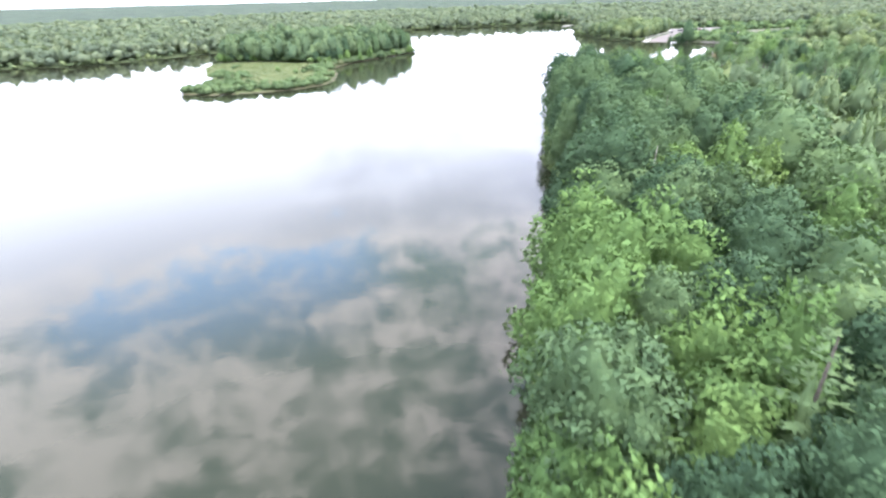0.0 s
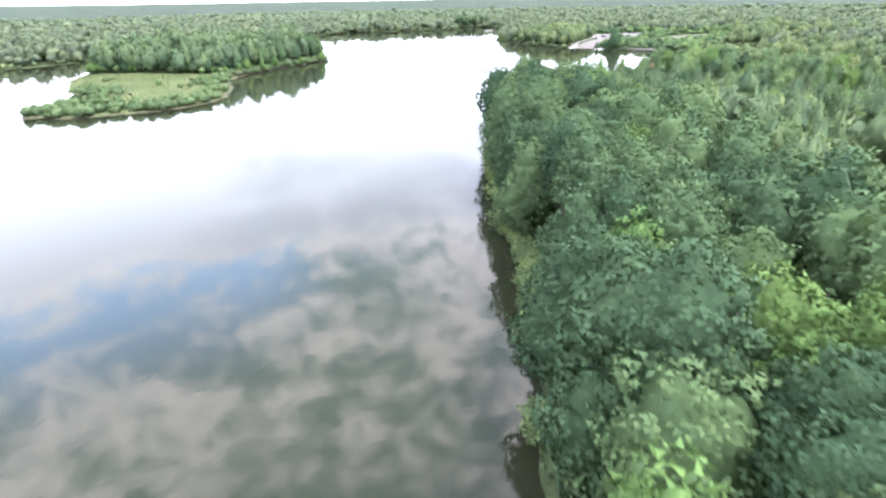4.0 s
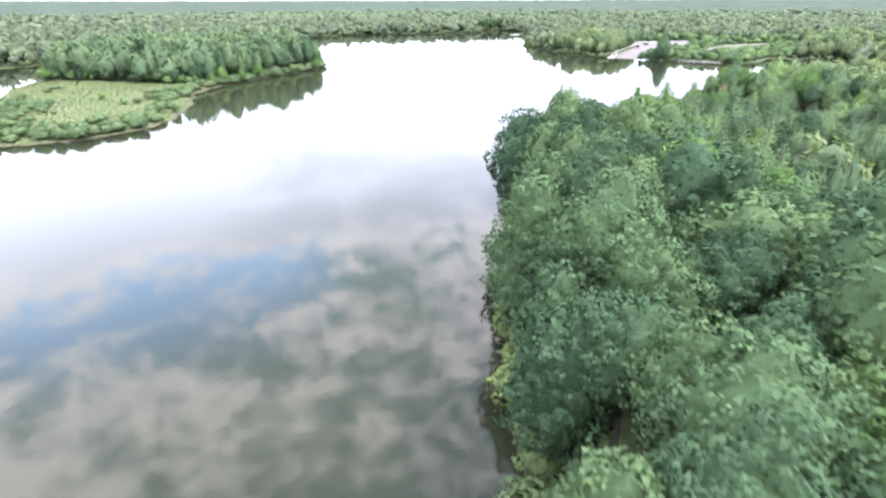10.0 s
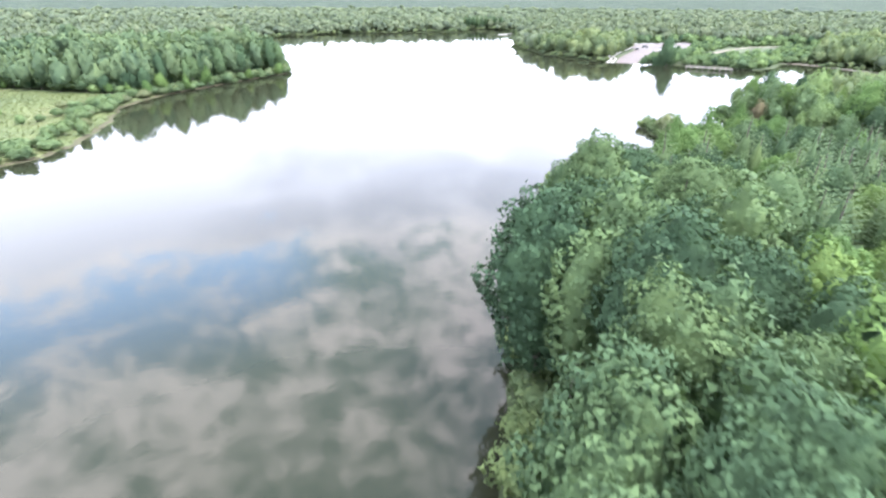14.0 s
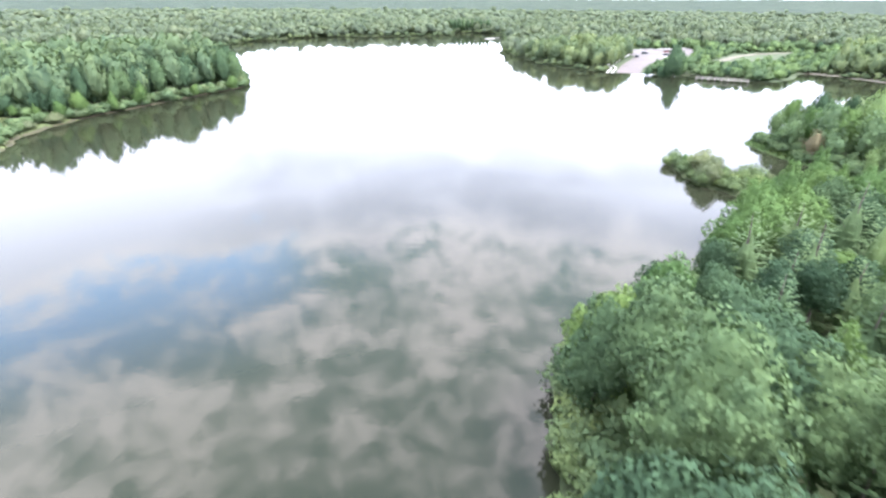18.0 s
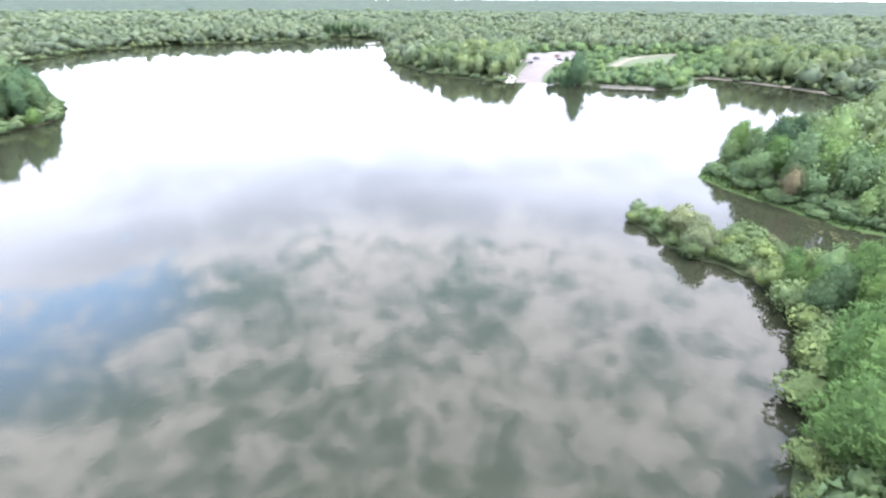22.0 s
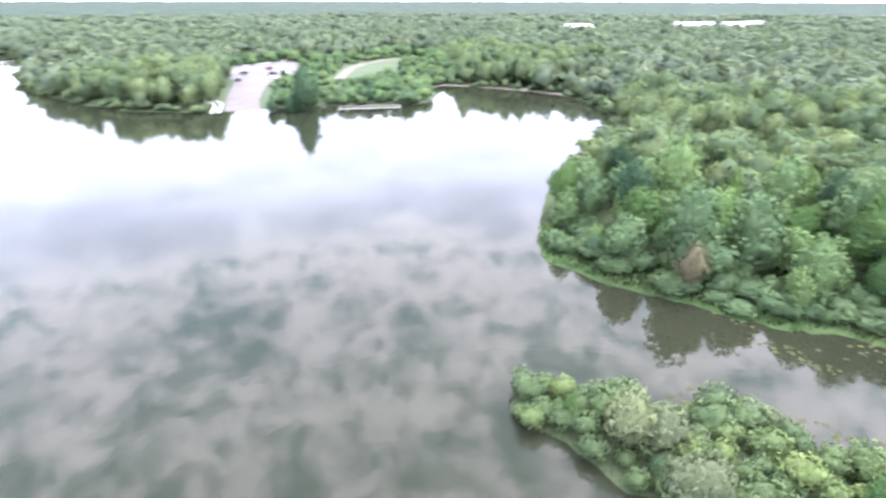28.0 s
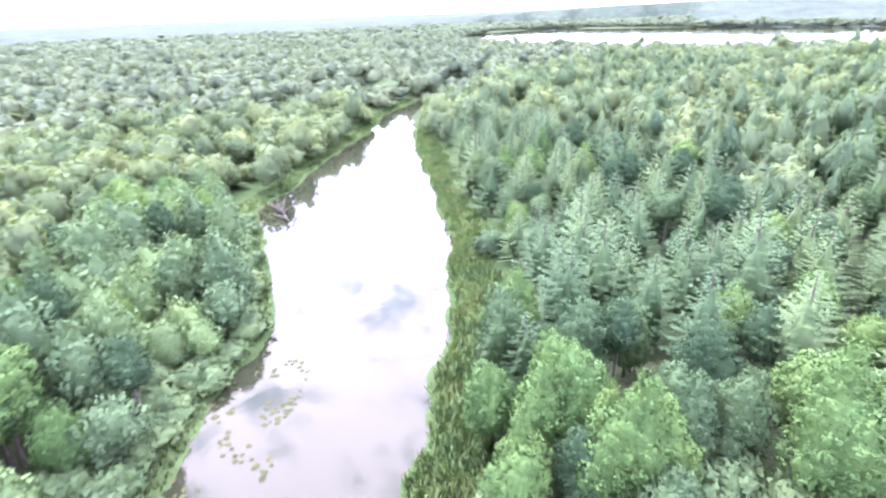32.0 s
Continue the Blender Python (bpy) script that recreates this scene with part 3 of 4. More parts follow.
    # bare trunks
    KINDS["snag"] = [(tree_kind("dead_tree", "bare grey dead tree standing among green crowns", "tree", "", None, None, trunk_faces(3, 11, 0.13, 0.5), limb_faces(3, 5, 10.8, 1.5, 0.045, 7), PALE_BARK), 11.0)]


patterns()
USED = set()


def plant(key, x, y, top, rng, spread=1.0):
    """One tree of that kind whose top stands at the height top."""
    pat, H = KINDS[key][int(rng.integers(len(KINDS[key])))]
    z = float(height([(x, y)])[0])
    s = max((top - z) / H, 0.25)
    w = s * spread * rng.uniform(0.9, 1.12)
    m = Matrix.Translation((x, y, z)) @ Matrix.Rotation(rng.uniform(0, 6.28), 4, "Z") @ Matrix.Diagonal((w, w, s, 1))
    if pat.name not in USED:
        USED.add(pat.name)
        pat.matrix_basis = m
        return pat
    ob = copy_thing(pat, m)
    ob.matrix_basis = m
    return ob


def scatter(x0, x1, y0, y1, step, rng, loose=0.36):
    gx, gy = np.meshgrid(np.arange(x0, x1, step), np.arange(y0, y1, step * 0.87), indexing="ij")
    gx = gx + (np.arange(gx.shape[1]) % 2) * step / 2
    p = np.stack([gx.ravel(), gy.ravel()], 1)
    return p + rng.uniform(-loose, loose, p.shape) * step


BANK = [(2, -40), (8, 35), (18, 80), (23, 115), (27, 152), (43, 202), (70, 222), (88, 236)]
NECK = [(88, 236), (108, 237), (118, 211), (129, 191)]
POINT = [(124, 291), (120, 280), (122, 258), (131, 238), (147, 215), (160, 204)]
SPIT = [(80, 230), (86, 234), (92, 240), (105, 240), (105, 250), (97, 270), (92, 277), (86, 272), (87, 258)]
LOT = [(181, 482), (186, 500), (198, 538), (250, 548), (238, 522), (220, 496), (208, 476), (192, 474)]
RAMP_LINE = [(147.5, 423), (152, 430.5), (158, 441), (168, 456), (180, 473), (190, 486)]
DRIVE_LINE = [(206, 478), (203, 462), (206, 455), (216, 459), (234, 476), (252, 492), (268, 502), (290, 508), (318, 511)]
KERB_LINE = [(138, 426), (149, 441), (157, 462), (167, 477), (177, 491), (191, 515), (198, 541)]
FIELD = [(209, 452), (217, 456), (236, 473), (254, 489), (270, 499), (292, 505), (318, 508), (318, 501), (292, 492), (268, 476), (250, 460), (232, 454)]
CLEAR = [(140, 428), (165, 416), (196, 388), (222, 396), (246, 418), (262, 420), (330, 500), (318, 530), (262, 520), (252, 556), (198, 556), (186, 500), (160, 462)]
GRASS = [(-112, 226), (-82, 225), (-56, 236), (-52, 262), (-58, 316), (-62, 332), (-80, 331), (-100, 336), (-150, 352), (-152, 322), (-124, 285), (-104, 258), (-125, 245)]


def canopy(p):
    """Height of the tree tops over the water."""
    x, y = p[:, 0], p[:, 1]
    h = np.full(len(p), 12.0)
    east = (x < 150) & (y < 240) & ~inside(p, LAKE)
    tall = 18.6 - 7.6 * np.clip((y - 168) / 48, 0, 1)
    h = np.where(east, tall + (11.3 - tall) * np.clip((x - 48) / 30, 0, 1), h)
    h = np.where((y < -30) & ~inside(p, LAKE), np.minimum(h, 18.6 - 9.6 * np.clip((-30 - y) / 60, 0, 1)), h)
    h = np.where((x > 112) & (y > 60) & (y < 330) & ((x > 175) | (y > 190)), 8.0 + 1.5 * np.clip((x - 150) / 100, 0, 1), h)
    h = np.where((y > 390) & (x > 60), 12.0, h)
    h = np.where((y > 560) | (x < -170), 10.5, h)
    h = np.where(inside(p, ISLAND), 14.4, h)
    return h + 1.3 * ripple(x, y, 11.0)


CHANNEL = [(98, 236), (112, 214), (128, 186), (142, 166)]


def in_bank(p):
    return (off_line(p, BANK, False) < 34) & (p[:, 1] > -20) & (p[:, 0] < 64) & (p[:, 1] < 240)


def in_neck(p):
    a = (off_line(p, BANK, False) < 42) & (p[:, 0] >= 64) & (p[:, 1] < 240)
    return (a | (off_line(p, CHANNEL, False) < 40)) & (p[:, 0] >= 64) & (p[:, 0] < 152) & (p[:, 1] < 240) & ~((p[:, 0] > 118) & (p[:, 1] > 190)) & ~inside(p, SPIT)


def in_point(p):
    return (off_line(p, POINT, False) < 28) & (p[:, 1] > 196) & (p[:, 0] > 112)


MARSH, LANDING, THICK = [], [], []


def near_woods():
    rng = np.random.default_rng(5)
    p = scatter(-5, 70, -22, 245, 5.5, rng, 0.42)
    d = ashore(p)
    ok = (d > 1.1) & in_bank(p)
    for (x, y), t, dd in zip(p[ok], canopy(p[ok]), d[ok]):
        k = rng.random()
        key = "pine" if k < (0.25 if y > 172 else 0.05) and dd > (4 if y > 172 else 10) else ("maple" if k > (0.955 if dd > 7 else 0.86) else ("ash" if k > 0.78 else "oak"))
        if y < 64 and k > (0.45 if dd < 12 else 0.66) or y > 196 and dd < 8 and k > 0.70:
            key = "maple"
        elif dd < 5 and key == "oak":
            key = "edge"
        elif dd > 17 and key == "oak":
            key = "inland"
        plant(key, x, y, t + rng.normal(0, 1.5) - (1.0 if dd < 3 else 0) + (1.0 if 95 < y < 165 and dd < 9 else 0), rng, 1.08)
    p = scatter(60, 155, 110, 245, 5.8, rng, 0.42)
    d = ashore(p)
    ok = (d > np.where(p[:, 0] > 106, 6.5, 1.2)) & in_neck(p)
    for (x, y), t, dd in zip(p[ok], canopy(p[ok]), d[ok]):
        k = rng.random()
        pines = 0.64 if y < 221 else 0.08
        key = "pine" if k < pines else ("maple" if k > (0.90 if y < 221 else 0.6) else ("ash" if k > 0.82 else "oak"))
        if key == "pine" and dd < 8 and y > 205:
            key = "maple"
        if x > 102 and dd < 5:
            continue
        if key == "oak" and (y > 208 or dd < 6):
            key = "edge"
        plant(key, x, y, t + rng.normal(0, 1.3) - (2.5 if y > 226 and key == "edge" else 0) + (1.2 if key == "pine" else -0.4), rng, 1.38 if key == "pine" else 1.15)
    # the low peninsula across the channel
    q = scatter(112, 205, 190, 316, 4.9, rng, 0.45)
    d = ashore(q)
    ok = (d > 3.4) & in_point(q)
    for (x, y), t, dd in zip(q[ok], canopy(q[ok]), d[ok]):
        k = rng.random()
        key = "round" if k < 0.40 else ("oval" if k < 0.80 else ("maple" if k < 0.9 else "ash"))
        plant(key, x, y, t * (0.84 if dd < 5 else 1.0) + rng.normal(0, 2.2) + (2.8 if key != "round" else -0.4), rng, rng.uniform(0.9, 1.15) if k < 0.80 else 1.15)
    # the bushy spit
    s = scatter(78, 110, 224, 280, 2.15, rng, 0.5)
    d = ashore(s)
    ok = (d > -0.2) & (inside(s, SPIT) | ((off_line(s, SPIT) < 3.5) & (s[:, 1] > 232) & (s[:, 0] < 96)))
    for (x, y), dd in zip(s[ok], d[ok]):
        k = rng.random()
        plant("shrub" if k < 0.82 else ("willow" if k < 0.90 else "round"), x, y, rng.uniform(1.1, 3.2) + (0.3 if y < 246 else 0) - (0.3 if y > 260 else 0), rng, 1.15)
    # low growth at the water's edge
    e = scatter(0, 175, -20, 302, 2.3, rng, 0.45)
    d = ashore(e)
    ok = (d > -0.3) & (d < np.where(e[:, 0] < 95, 6.0, 7.0)) & ((off_line(e, BANK, False) < 13) | (off_line(e, POINT, False) < 11)) & ~inside(e, SPIT)
    for (x, y), dd in zip(e[ok], d[ok]):
        if rng.random() < (0.85 if x < 95 else 0.8):
            if x > 95 and dd < 1.5:
                continue
            if x > 95 or dd > 2.6:
                THICK.append((x, y, rng.uniform(0.8, 2.0) + (0.3 if x > 95 else 0.7) * dd))
            elif rng.random() < 0.75:
                plant("shrub", x, y, rng.uniform(1.8, 3.8), rng, rng.uniform(1.2, 1.7))
    for key, x, y, t in (("rust", 121.6, 268.2, 8.4), ("snag", 19.5, 36.0, 17.0), ("snag", 24.0, 62.0, 18.5), ("maple", 92.5, 233.5, 12.4), ("maple", 97.5, 229.5, 12.6), ("maple", 104, 231, 9.5),
                         ("maple", 99.5, 236.0, 9.0), ("maple", 94, 241, 5.6), ("maple", 136.0, 295.0, 11.0), ("oval", 128.5, 290.5, 8.0), ("pine", 53, 153, 16.5), ("shrub", 90.3, 270.2, 2.2), ("maple", 91.5, 268.2, 3.4), ("shrub", 90.8, 266.2, 2.4), ("willow", 92.6, 263.2, 5.4), ("willow", 93.6, 260.8, 4.6), ("willow", 90.2, 256.6, 4.6), ("shrub", 89.3, 258.6, 2.0), ("maple", 93.0, 243.6, 6.2), ("maple", 96.8, 246.4, 5.2), ("round", 100.2, 243.4, 6.0),
                         ("maple", 153.5, 264.0, 12.3)):
        plant(key, x, y, t, rng)
    # a dark conifer stand at the head of the far cove
    for i in range(22):
        plant("pine", 103 + (i % 11) * 4.4 + rng.uniform(-1, 1), 771 + (i // 11) * 6 + rng.uniform(-1, 1), rng.uniform(14.5, 19.0), rng, 1.5)
    # round the boat ramp
    w = scatter(146, 335, 384, 560, 3.7, rng)
    d = ashore(w)
    ways = np.minimum(off_line(w, RAMP_LINE, False) - 9.5, off_line(w, DRIVE_LINE, False) - 4.0)
    ways = np.minimum(ways, off_line(w, KERB_LINE, False) - 3.0)
    ok = inside(w, CLEAR) & (d > 0.5) & (ways > 0) & ~inside(w, LOT) & (off_line(w, LOT) > 2.0) & ~inside(w, FIELD)
    for (x, y), dd, gap in zip(w[ok], d[ok], off_line(w[ok], CLEAR)):
        k = rng.random()
        if k > (0.92 if dd < 8 or gap < 6 else 0.50):
            continue
        k = rng.random()
        big = gap < 6 and y > 440
        key = "shrub" if k < 0.45 else ("round_off" if k < 0.85 else "edge_off")
        if key == "shrub":
            LANDING.append((x, y, 1.4 + rng.uniform(1.4, 2.6)))
            continue
        plant(key, x, y, 1.4 + (0 if k < 0.45 else rng.uniform(2.6, 5.0)) + (3.0 if big and k > 0.45 else 0), rng, 1.35)
    for x, y, t in ((160.5, 414.5, 6.0), (163.0, 413.5, 8.0), (165.8, 412.5, 16.0), (168.6, 413.5, 9.0), (156.0, 418.5, 5.0), (195, 470, 7.5), (199, 466, 6.5), (219, 470, 7.0), (224, 476, 8.0)):
        plant("edge_off", x, y, t, rng, 0.9 if t > 12 else 1.25)
    # the island: shrubs over the marsh, light trees before its wood, tall ones at the tip
    m = scatter(-125, -50, 224, 330, 3.3, rng)
    d = ashore(m)
    ok = inside(m, ISLAND) & inside(m, GRASS) & (d > 0.3) & (d < 17)
    for (x, y), dd in zip(m[ok], d[ok]):
        if rng.random() < (0.80 if y < 258 else 0.45) * (1.0 if dd < 9 else 0.45):
            if rng.random() < 0.85:
                MARSH.append((x, y, 1.0 + rng.uniform(1.0, 2.9)))
            else:
                plant("willow", x, y, 1.0 + rng.uniform(1.0, 2.9), rng, 1.35)
    g = scatter(-75, -18, 326, 430, 3.0, rng)
    d = ashore(g)
    ok = inside(g, ISLAND) & (d > -0.4) & (d < 3.6) & ~inside(g, GRASS)
    MARSH.extend((x, y, 0.6 + rng.uniform(1.0, 3.2)) for x, y in g[ok])
    f = scatter(-150, -55, 322, 365, 3.6, rng)
    ok = inside(f, ISLAND) & ~inside(f, GRASS) & (off_line(f, GRASS) < 5.5) & (ashore(f) > 1)
    for x, y in f[ok]:
        k = rng.random()
        plant("round_off" if k < 0.45 else ("maple" if k < 0.7 else "edge_off"), x, y, rng.uniform(4.0, 7.0) + (3.5 if k > 0.7 else 0), rng, 1.35)
    for x, y, t in ((-91, 291, 4.6), (-79, 281, 4.2), (-70, 291, 3.2), (-106, 272, 4.0), (-62, 262, 3.6)):
        plant("round_off", x, y, t, rng, 1.0)
    for x, y, t in ((-66, 331, 6.5), (-63, 337, 8.0), (-57, 345, 6.0), (-52, 354, 7.5), (-46, 362, 5.0), (-40, 371, 5.5), (-30, 386, 6.5), (-80, 333, 5.5), (-96, 338, 5.0), (-112, 343, 5.0)):
        plant("maple" if t > 5.2 else "round_off", x, y, t, rng, 1.2)
    i = scatter(-66, -20, 335, 420, 5.0, rng)
    d = ashore(i)
    ok = inside(i, ISLAND) & (d > 3.2) & (d < 11) & (i[:, 1] > 340)
    for (x, y), dd in zip(i[ok], d[ok]):
        plant("edge_off" if dd < 5 else "edge_off", x, y, rng.uniform(11.5, 15.5), rng, 1.0)


near_woods()


# ---- woodland beyond ----
def clump(seed, level, leaves, size, pointed=False, count=16, peak=0.25, swell=2.6):
    """A crown one unit wide (radius) and one high, with an uneven outline: leafy tufts over a shaded core."""
    rng = np.random.default_rng(seed)
    v, f, n = lumps(rng, level, count, -0.4, 0.36)
    f = f[v[f].mean(1)[:, 2] > -0.45]
    at = apart(rng, over(rng, v, f, n, 60)[0], 0.26)
    c, d = over(rng, v, f, n, leaves)
    off = c - at[np.linalg.norm(c[:, None] - at[None], axis=2).argmin(1)]
    c = c + unit(d + [0, 0, 0.4]) * (0.16 - 1.4 * (off ** 2).sum(1, keepdims=True) + rng.uniform(-0.05, 0.05, (leaves, 1)) + 0.10 * rng.random((leaves, 1)) ** 4)
    soft = unit(d + off * swell + rng.normal(size=d.shape) * 0.15)
    kv, kf, ks = sprigs(c, unit(soft + rng.normal(size=d.shape) * 0.4 + [0, 0, 0.2]), soft, size, rng, 1.2, unit(d * [1, 1, 0.3] + [0, 0, 0.6]))
    v, f, soft = np.concatenate([v * 0.92, kv]), np.concatenate([f, kf + len(v)]), np.concatenate([n, ks])
    v[:, 2] = v[:, 2] * 0.5 + 0.5
    v[:, :2] *= (1.15 - v[:, 2:3]).clip(0.10, 1.2) if pointed else 1 - peak * np.clip(v[:, 2:3] - 0.35, 0, 0.8)
    return v, f, soft


def grow(name, label, p, tops, radius, deep, kinds, mat, rng):
    """Many crowns as one object; at the water's edge they reach down to the ground."""
    V, F, N, at = [], [], [], 0
    base, d = height(p), np.minimum.reduce([ashore(p), off_line(p, GRASS), off_line(p, CLEAR)])
    for (x, y), top, z, dd in zip(p, tops, base, d):
        v, f, soft = kinds[int(rng.integers(len(kinds)))]
        a, r = rng.uniform(0, 6.28), radius * rng.uniform(0.7, 1.3)
        h = top - z + 0.3 if dd < 9 else min(deep * rng.uniform(0.85, 1.15), top - z)
        m = np.array([[math.cos(a), math.sin(a), 0], [-math.sin(a), math.cos(a), 0], [0, 0, 1]])
        V.append(v @ m * [r, r, h] + [x, y, top - h])
        N.append(soft @ m)
        F.append(f + at)
        at += len(v)
    if V:
        tagged(new(name, mesh_of(name, np.concatenate(V), np.concatenate(F), mat, True, np.concatenate(N))), label, "woodland", kind="stuff")


def far_woods():
    rng = np.random.default_rng(11)
    mid = [clump(200 + i, 2, 130, 0.14, False, 14, (0.15, 0.3, 0.5)[i % 3]) for i in range(9)]
    midp = [clump(220 + i, 2, 130, 0.13, True, 14) for i in range(4)]
    low = [clump(240 + i, 1, 22, 0.30, False, 7, (0.25, 0.5)[i % 2], 1.2) for i in range(8)]
    shore = [(0, -40), (8, 35), (23, 115), (33, 175), (76, 226), (100, 240)]
    # middle distance
    p = scatter(-175, 340, -110, 560, 5.4, rng, 0.45)
    d, b, isl = ashore(p), off_line(p, shore, False), inside(p, ISLAND)
    ok = (d > np.where(isl, 5.0, 2.4)) & ~in_bank(p) & ~in_neck(p) & ~in_point(p) & ~inside(p, SPIT) & ~inside(p, CLEAR) & ~inside(p, GRASS)
    ok &= ~((p[:, 0] > 106) & (p[:, 0] < 200) & (p[:, 1] < 225) & (d < 6) & (p[:, 0] < 330 - p[:, 1]))
    ok &= (b < 170) | isl | ((p[:, 1] > 380) & (p[:, 0] > 90) & (p[:, 1] < 510) & (p[:, 0] < 330))
    ok &= (p[:, 0] > -10) | isl
    top = canopy(p) + rng.normal(0, 2.2, len(p))
    top = np.where(d < 4, top * 0.75, top)
    piny = ok & (p[:, 0] > 50) & (p[:, 0] < 165) & (p[:, 1] < 215) & (p[:, 1] > -60) & (rng.random(len(p)) < 0.55) & (d > 4)
    lowland = ok & (p[:, 0] > 112) & ~piny
    grow("conifer_wood", "blue-green conifer stand beside the narrow channel", p[piny], top[piny] + 1.0, 4.0, 11.5, midp, PINES, rng)
    grow("peninsula_wood", "dense low green wood across the channel", p[lowland], top[lowland], 3.7, 8.5, mid, WOODS, rng)
    grow("island_wood", "tall green wood on the marshy island", p[ok & isl], top[ok & isl] + rng.normal(0, 1.0, (ok & isl).sum()), 4.3, 10.0, mid, PINES, rng)
    rest = ok & ~isl & ~lowland & ~piny
    grow("east_wood", "dense mixed green wood behind the lake shore", p[rest], top[rest], 4.4, 10.0, mid, WOODS, rng)
    # far off
    q = scatter(-600, 780, -920, 960, 8.6, rng)
    d, dd = ashore(q), off_line(q, shore, False)
    far = (d > 2) & ~inside(q, CLEAR) & ~inside(q, ISLAND) & ((dd < 640) | ((q[:, 1] < -200) & (q[:, 0] > -250) & (q[:, 0] < 560) & (d < 45)))
    far &= ~((dd < 170) & (q[:, 0] > -10) & (q[:, 0] < 340) & (q[:, 1] > -110) & (q[:, 1] < 560))
    far &= ~((q[:, 1] > 380) & (q[:, 0] > 90) & (q[:, 1] < 510) & (q[:, 0] < 330))
    far &= (np.degrees(np.arctan2(q[:, 0] - 40, q[:, 1] - 120)) > -70) | (q[:, 1] < -200)
    far &= (off_line(q, YARDS, False) > 16) & ~inside(q, FARM)
    t = canopy(q) * np.where(d < 14, 0.78, 1.0) + rng.normal(0, 2.0, len(q))
    grow("far_woods", "green woods stretching away round the lake", q[far], t[far], 5.6, 10.0, low, WOODS_HAZED, rng)
    # added leafy sheet closing gaps under the crowns; their shade is in its dark green
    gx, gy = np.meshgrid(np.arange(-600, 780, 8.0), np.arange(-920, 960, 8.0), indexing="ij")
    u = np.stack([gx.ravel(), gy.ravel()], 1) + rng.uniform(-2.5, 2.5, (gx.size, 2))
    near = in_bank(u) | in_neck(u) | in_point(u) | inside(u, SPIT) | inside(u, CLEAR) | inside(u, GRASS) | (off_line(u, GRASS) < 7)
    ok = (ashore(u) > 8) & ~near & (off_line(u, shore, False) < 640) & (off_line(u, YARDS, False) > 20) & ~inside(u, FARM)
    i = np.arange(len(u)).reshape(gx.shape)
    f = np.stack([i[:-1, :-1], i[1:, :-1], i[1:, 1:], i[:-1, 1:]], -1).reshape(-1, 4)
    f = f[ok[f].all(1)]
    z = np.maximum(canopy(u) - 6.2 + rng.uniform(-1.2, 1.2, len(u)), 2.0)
    tagged(new("understorey", mesh_of("understorey", np.column_stack([u, z]), f, GAP_SHADE, True)), "added dark green leafy sheet beneath the woodland crowns, shade in its colour", "woodland", kind="stuff")
    tiny = [clump(260 + i, 1, 9, 0.36, False, 6, 0.25, 1.0) for i in range(6)]
    q = scatter(-900, 1450, -1300, 1500, 16.5, rng)
    d, dd = ashore(q), off_line(q, shore, False)
    ang = np.degrees(np.arctan2(q[:, 0] - 40, q[:, 1] - 120))
    out = (d > 5) & (dd >= 630) & (dd < 1250) & (ang > -45) & (ang < 175) & (off_line(q, YARDS, False) > 22) & ~inside(q, FARM)
    grow("distant_woods", "forest towards the horizon with haze put into its greyed green", q[out], canopy(q[out]) + rng.normal(0, 2.2, out.sum()), 9.0, 10.0, tiny, WOODS_HAZED, rng)
    fine = [clump(290 + i, 2, 200, 0.14, False, 10) for i in range(5)]
    bush = [clump(280 + i, 2, 100, 0.17, False, 12) for i in range(5)]
    for name, label, rows in (("marsh_bushes", "grey-green bushes covering the marshy island shore", MARSH), ("landing_bushes", "green bushes round the boat ramp", LANDING),
                              ("shore_thicket", "grey-green thicket along the peninsula shore", THICK)):
        b = np.array(rows)
        grow(name, label, b[:, :2], b[:, 2], 2.6, 3.0, fine if rows is THICK else bush, THICKET, rng)
    # bushes along the far shores
    e = scatter(-330, 330, 330, 770, 4.4, rng, 0.5)
    d = ashore(e)
    e = e[(d > 0.2) & (d < 4.0) & ~inside(e, CLEAR) & ~inside(e, GRASS) & (off_line(e, shore, False) > 60)]
    grow("shore_bushes", "low green bushes lining the far shore", e, height(e) + rng.uniform(1.6, 4.5, len(e)), 2.9, 4.0, low, WOODS, rng)
    # the unbroken roof of leaves towards the horizon
    xs = np.concatenate([-np.geomspace(5100, 800, 40), np.arange(-760, 1000, 16), np.geomspace(1020, 5100, 40)])
    ys = np.concatenate([-np.geomspace(5100, 640, 40), np.arange(-600, 1240, 16), np.geomspace(1260, 5100, 50)])
    gx, gy = np.meshgrid(xs, ys, indexing="ij")
    p = np.stack([gx.ravel(), gy.ravel()], 1)
    d = off_line(p, shore, False)
    ang = np.degrees(np.arctan2(p[:, 0] - 40, p[:, 1] - 120))
    z = canopy(p) - 3.5 + rng.uniform(0, 4.5, len(p)) + 2 * ripple(p[:, 0], p[:, 1], 90) + np.maximum(d - 1500, 0) * 0.0066
    z = z + 34 * np.exp(-((p[:, 0] - 150) / 800) ** 2) * np.clip((-p[:, 1] - 900) / 400, 0, 1)    # wooded hill beyond the southern arm
    v = np.column_stack([p + rng.uniform(-5, 5, p.shape), z])
    i = np.arange(len(p)).reshape(gx.shape)
    f = np.stack([i[:-1, :-1], i[1:, :-1], i[1:, 1:], i[:-1, 1:]], -1).reshape(-1, 4)
    okv = ((d > 1220) | (ang < -68) | (ang < -45) & (d > 640) | (ang > 170) & (d > 640)) & (ashore(p) > 4) & (off_line(p, YARDS, False) > 24)
    f = f[okv[f].all(1)]
    whole = np.zeros(len(p), int)
    np.add.at(whole, f.ravel(), 1)
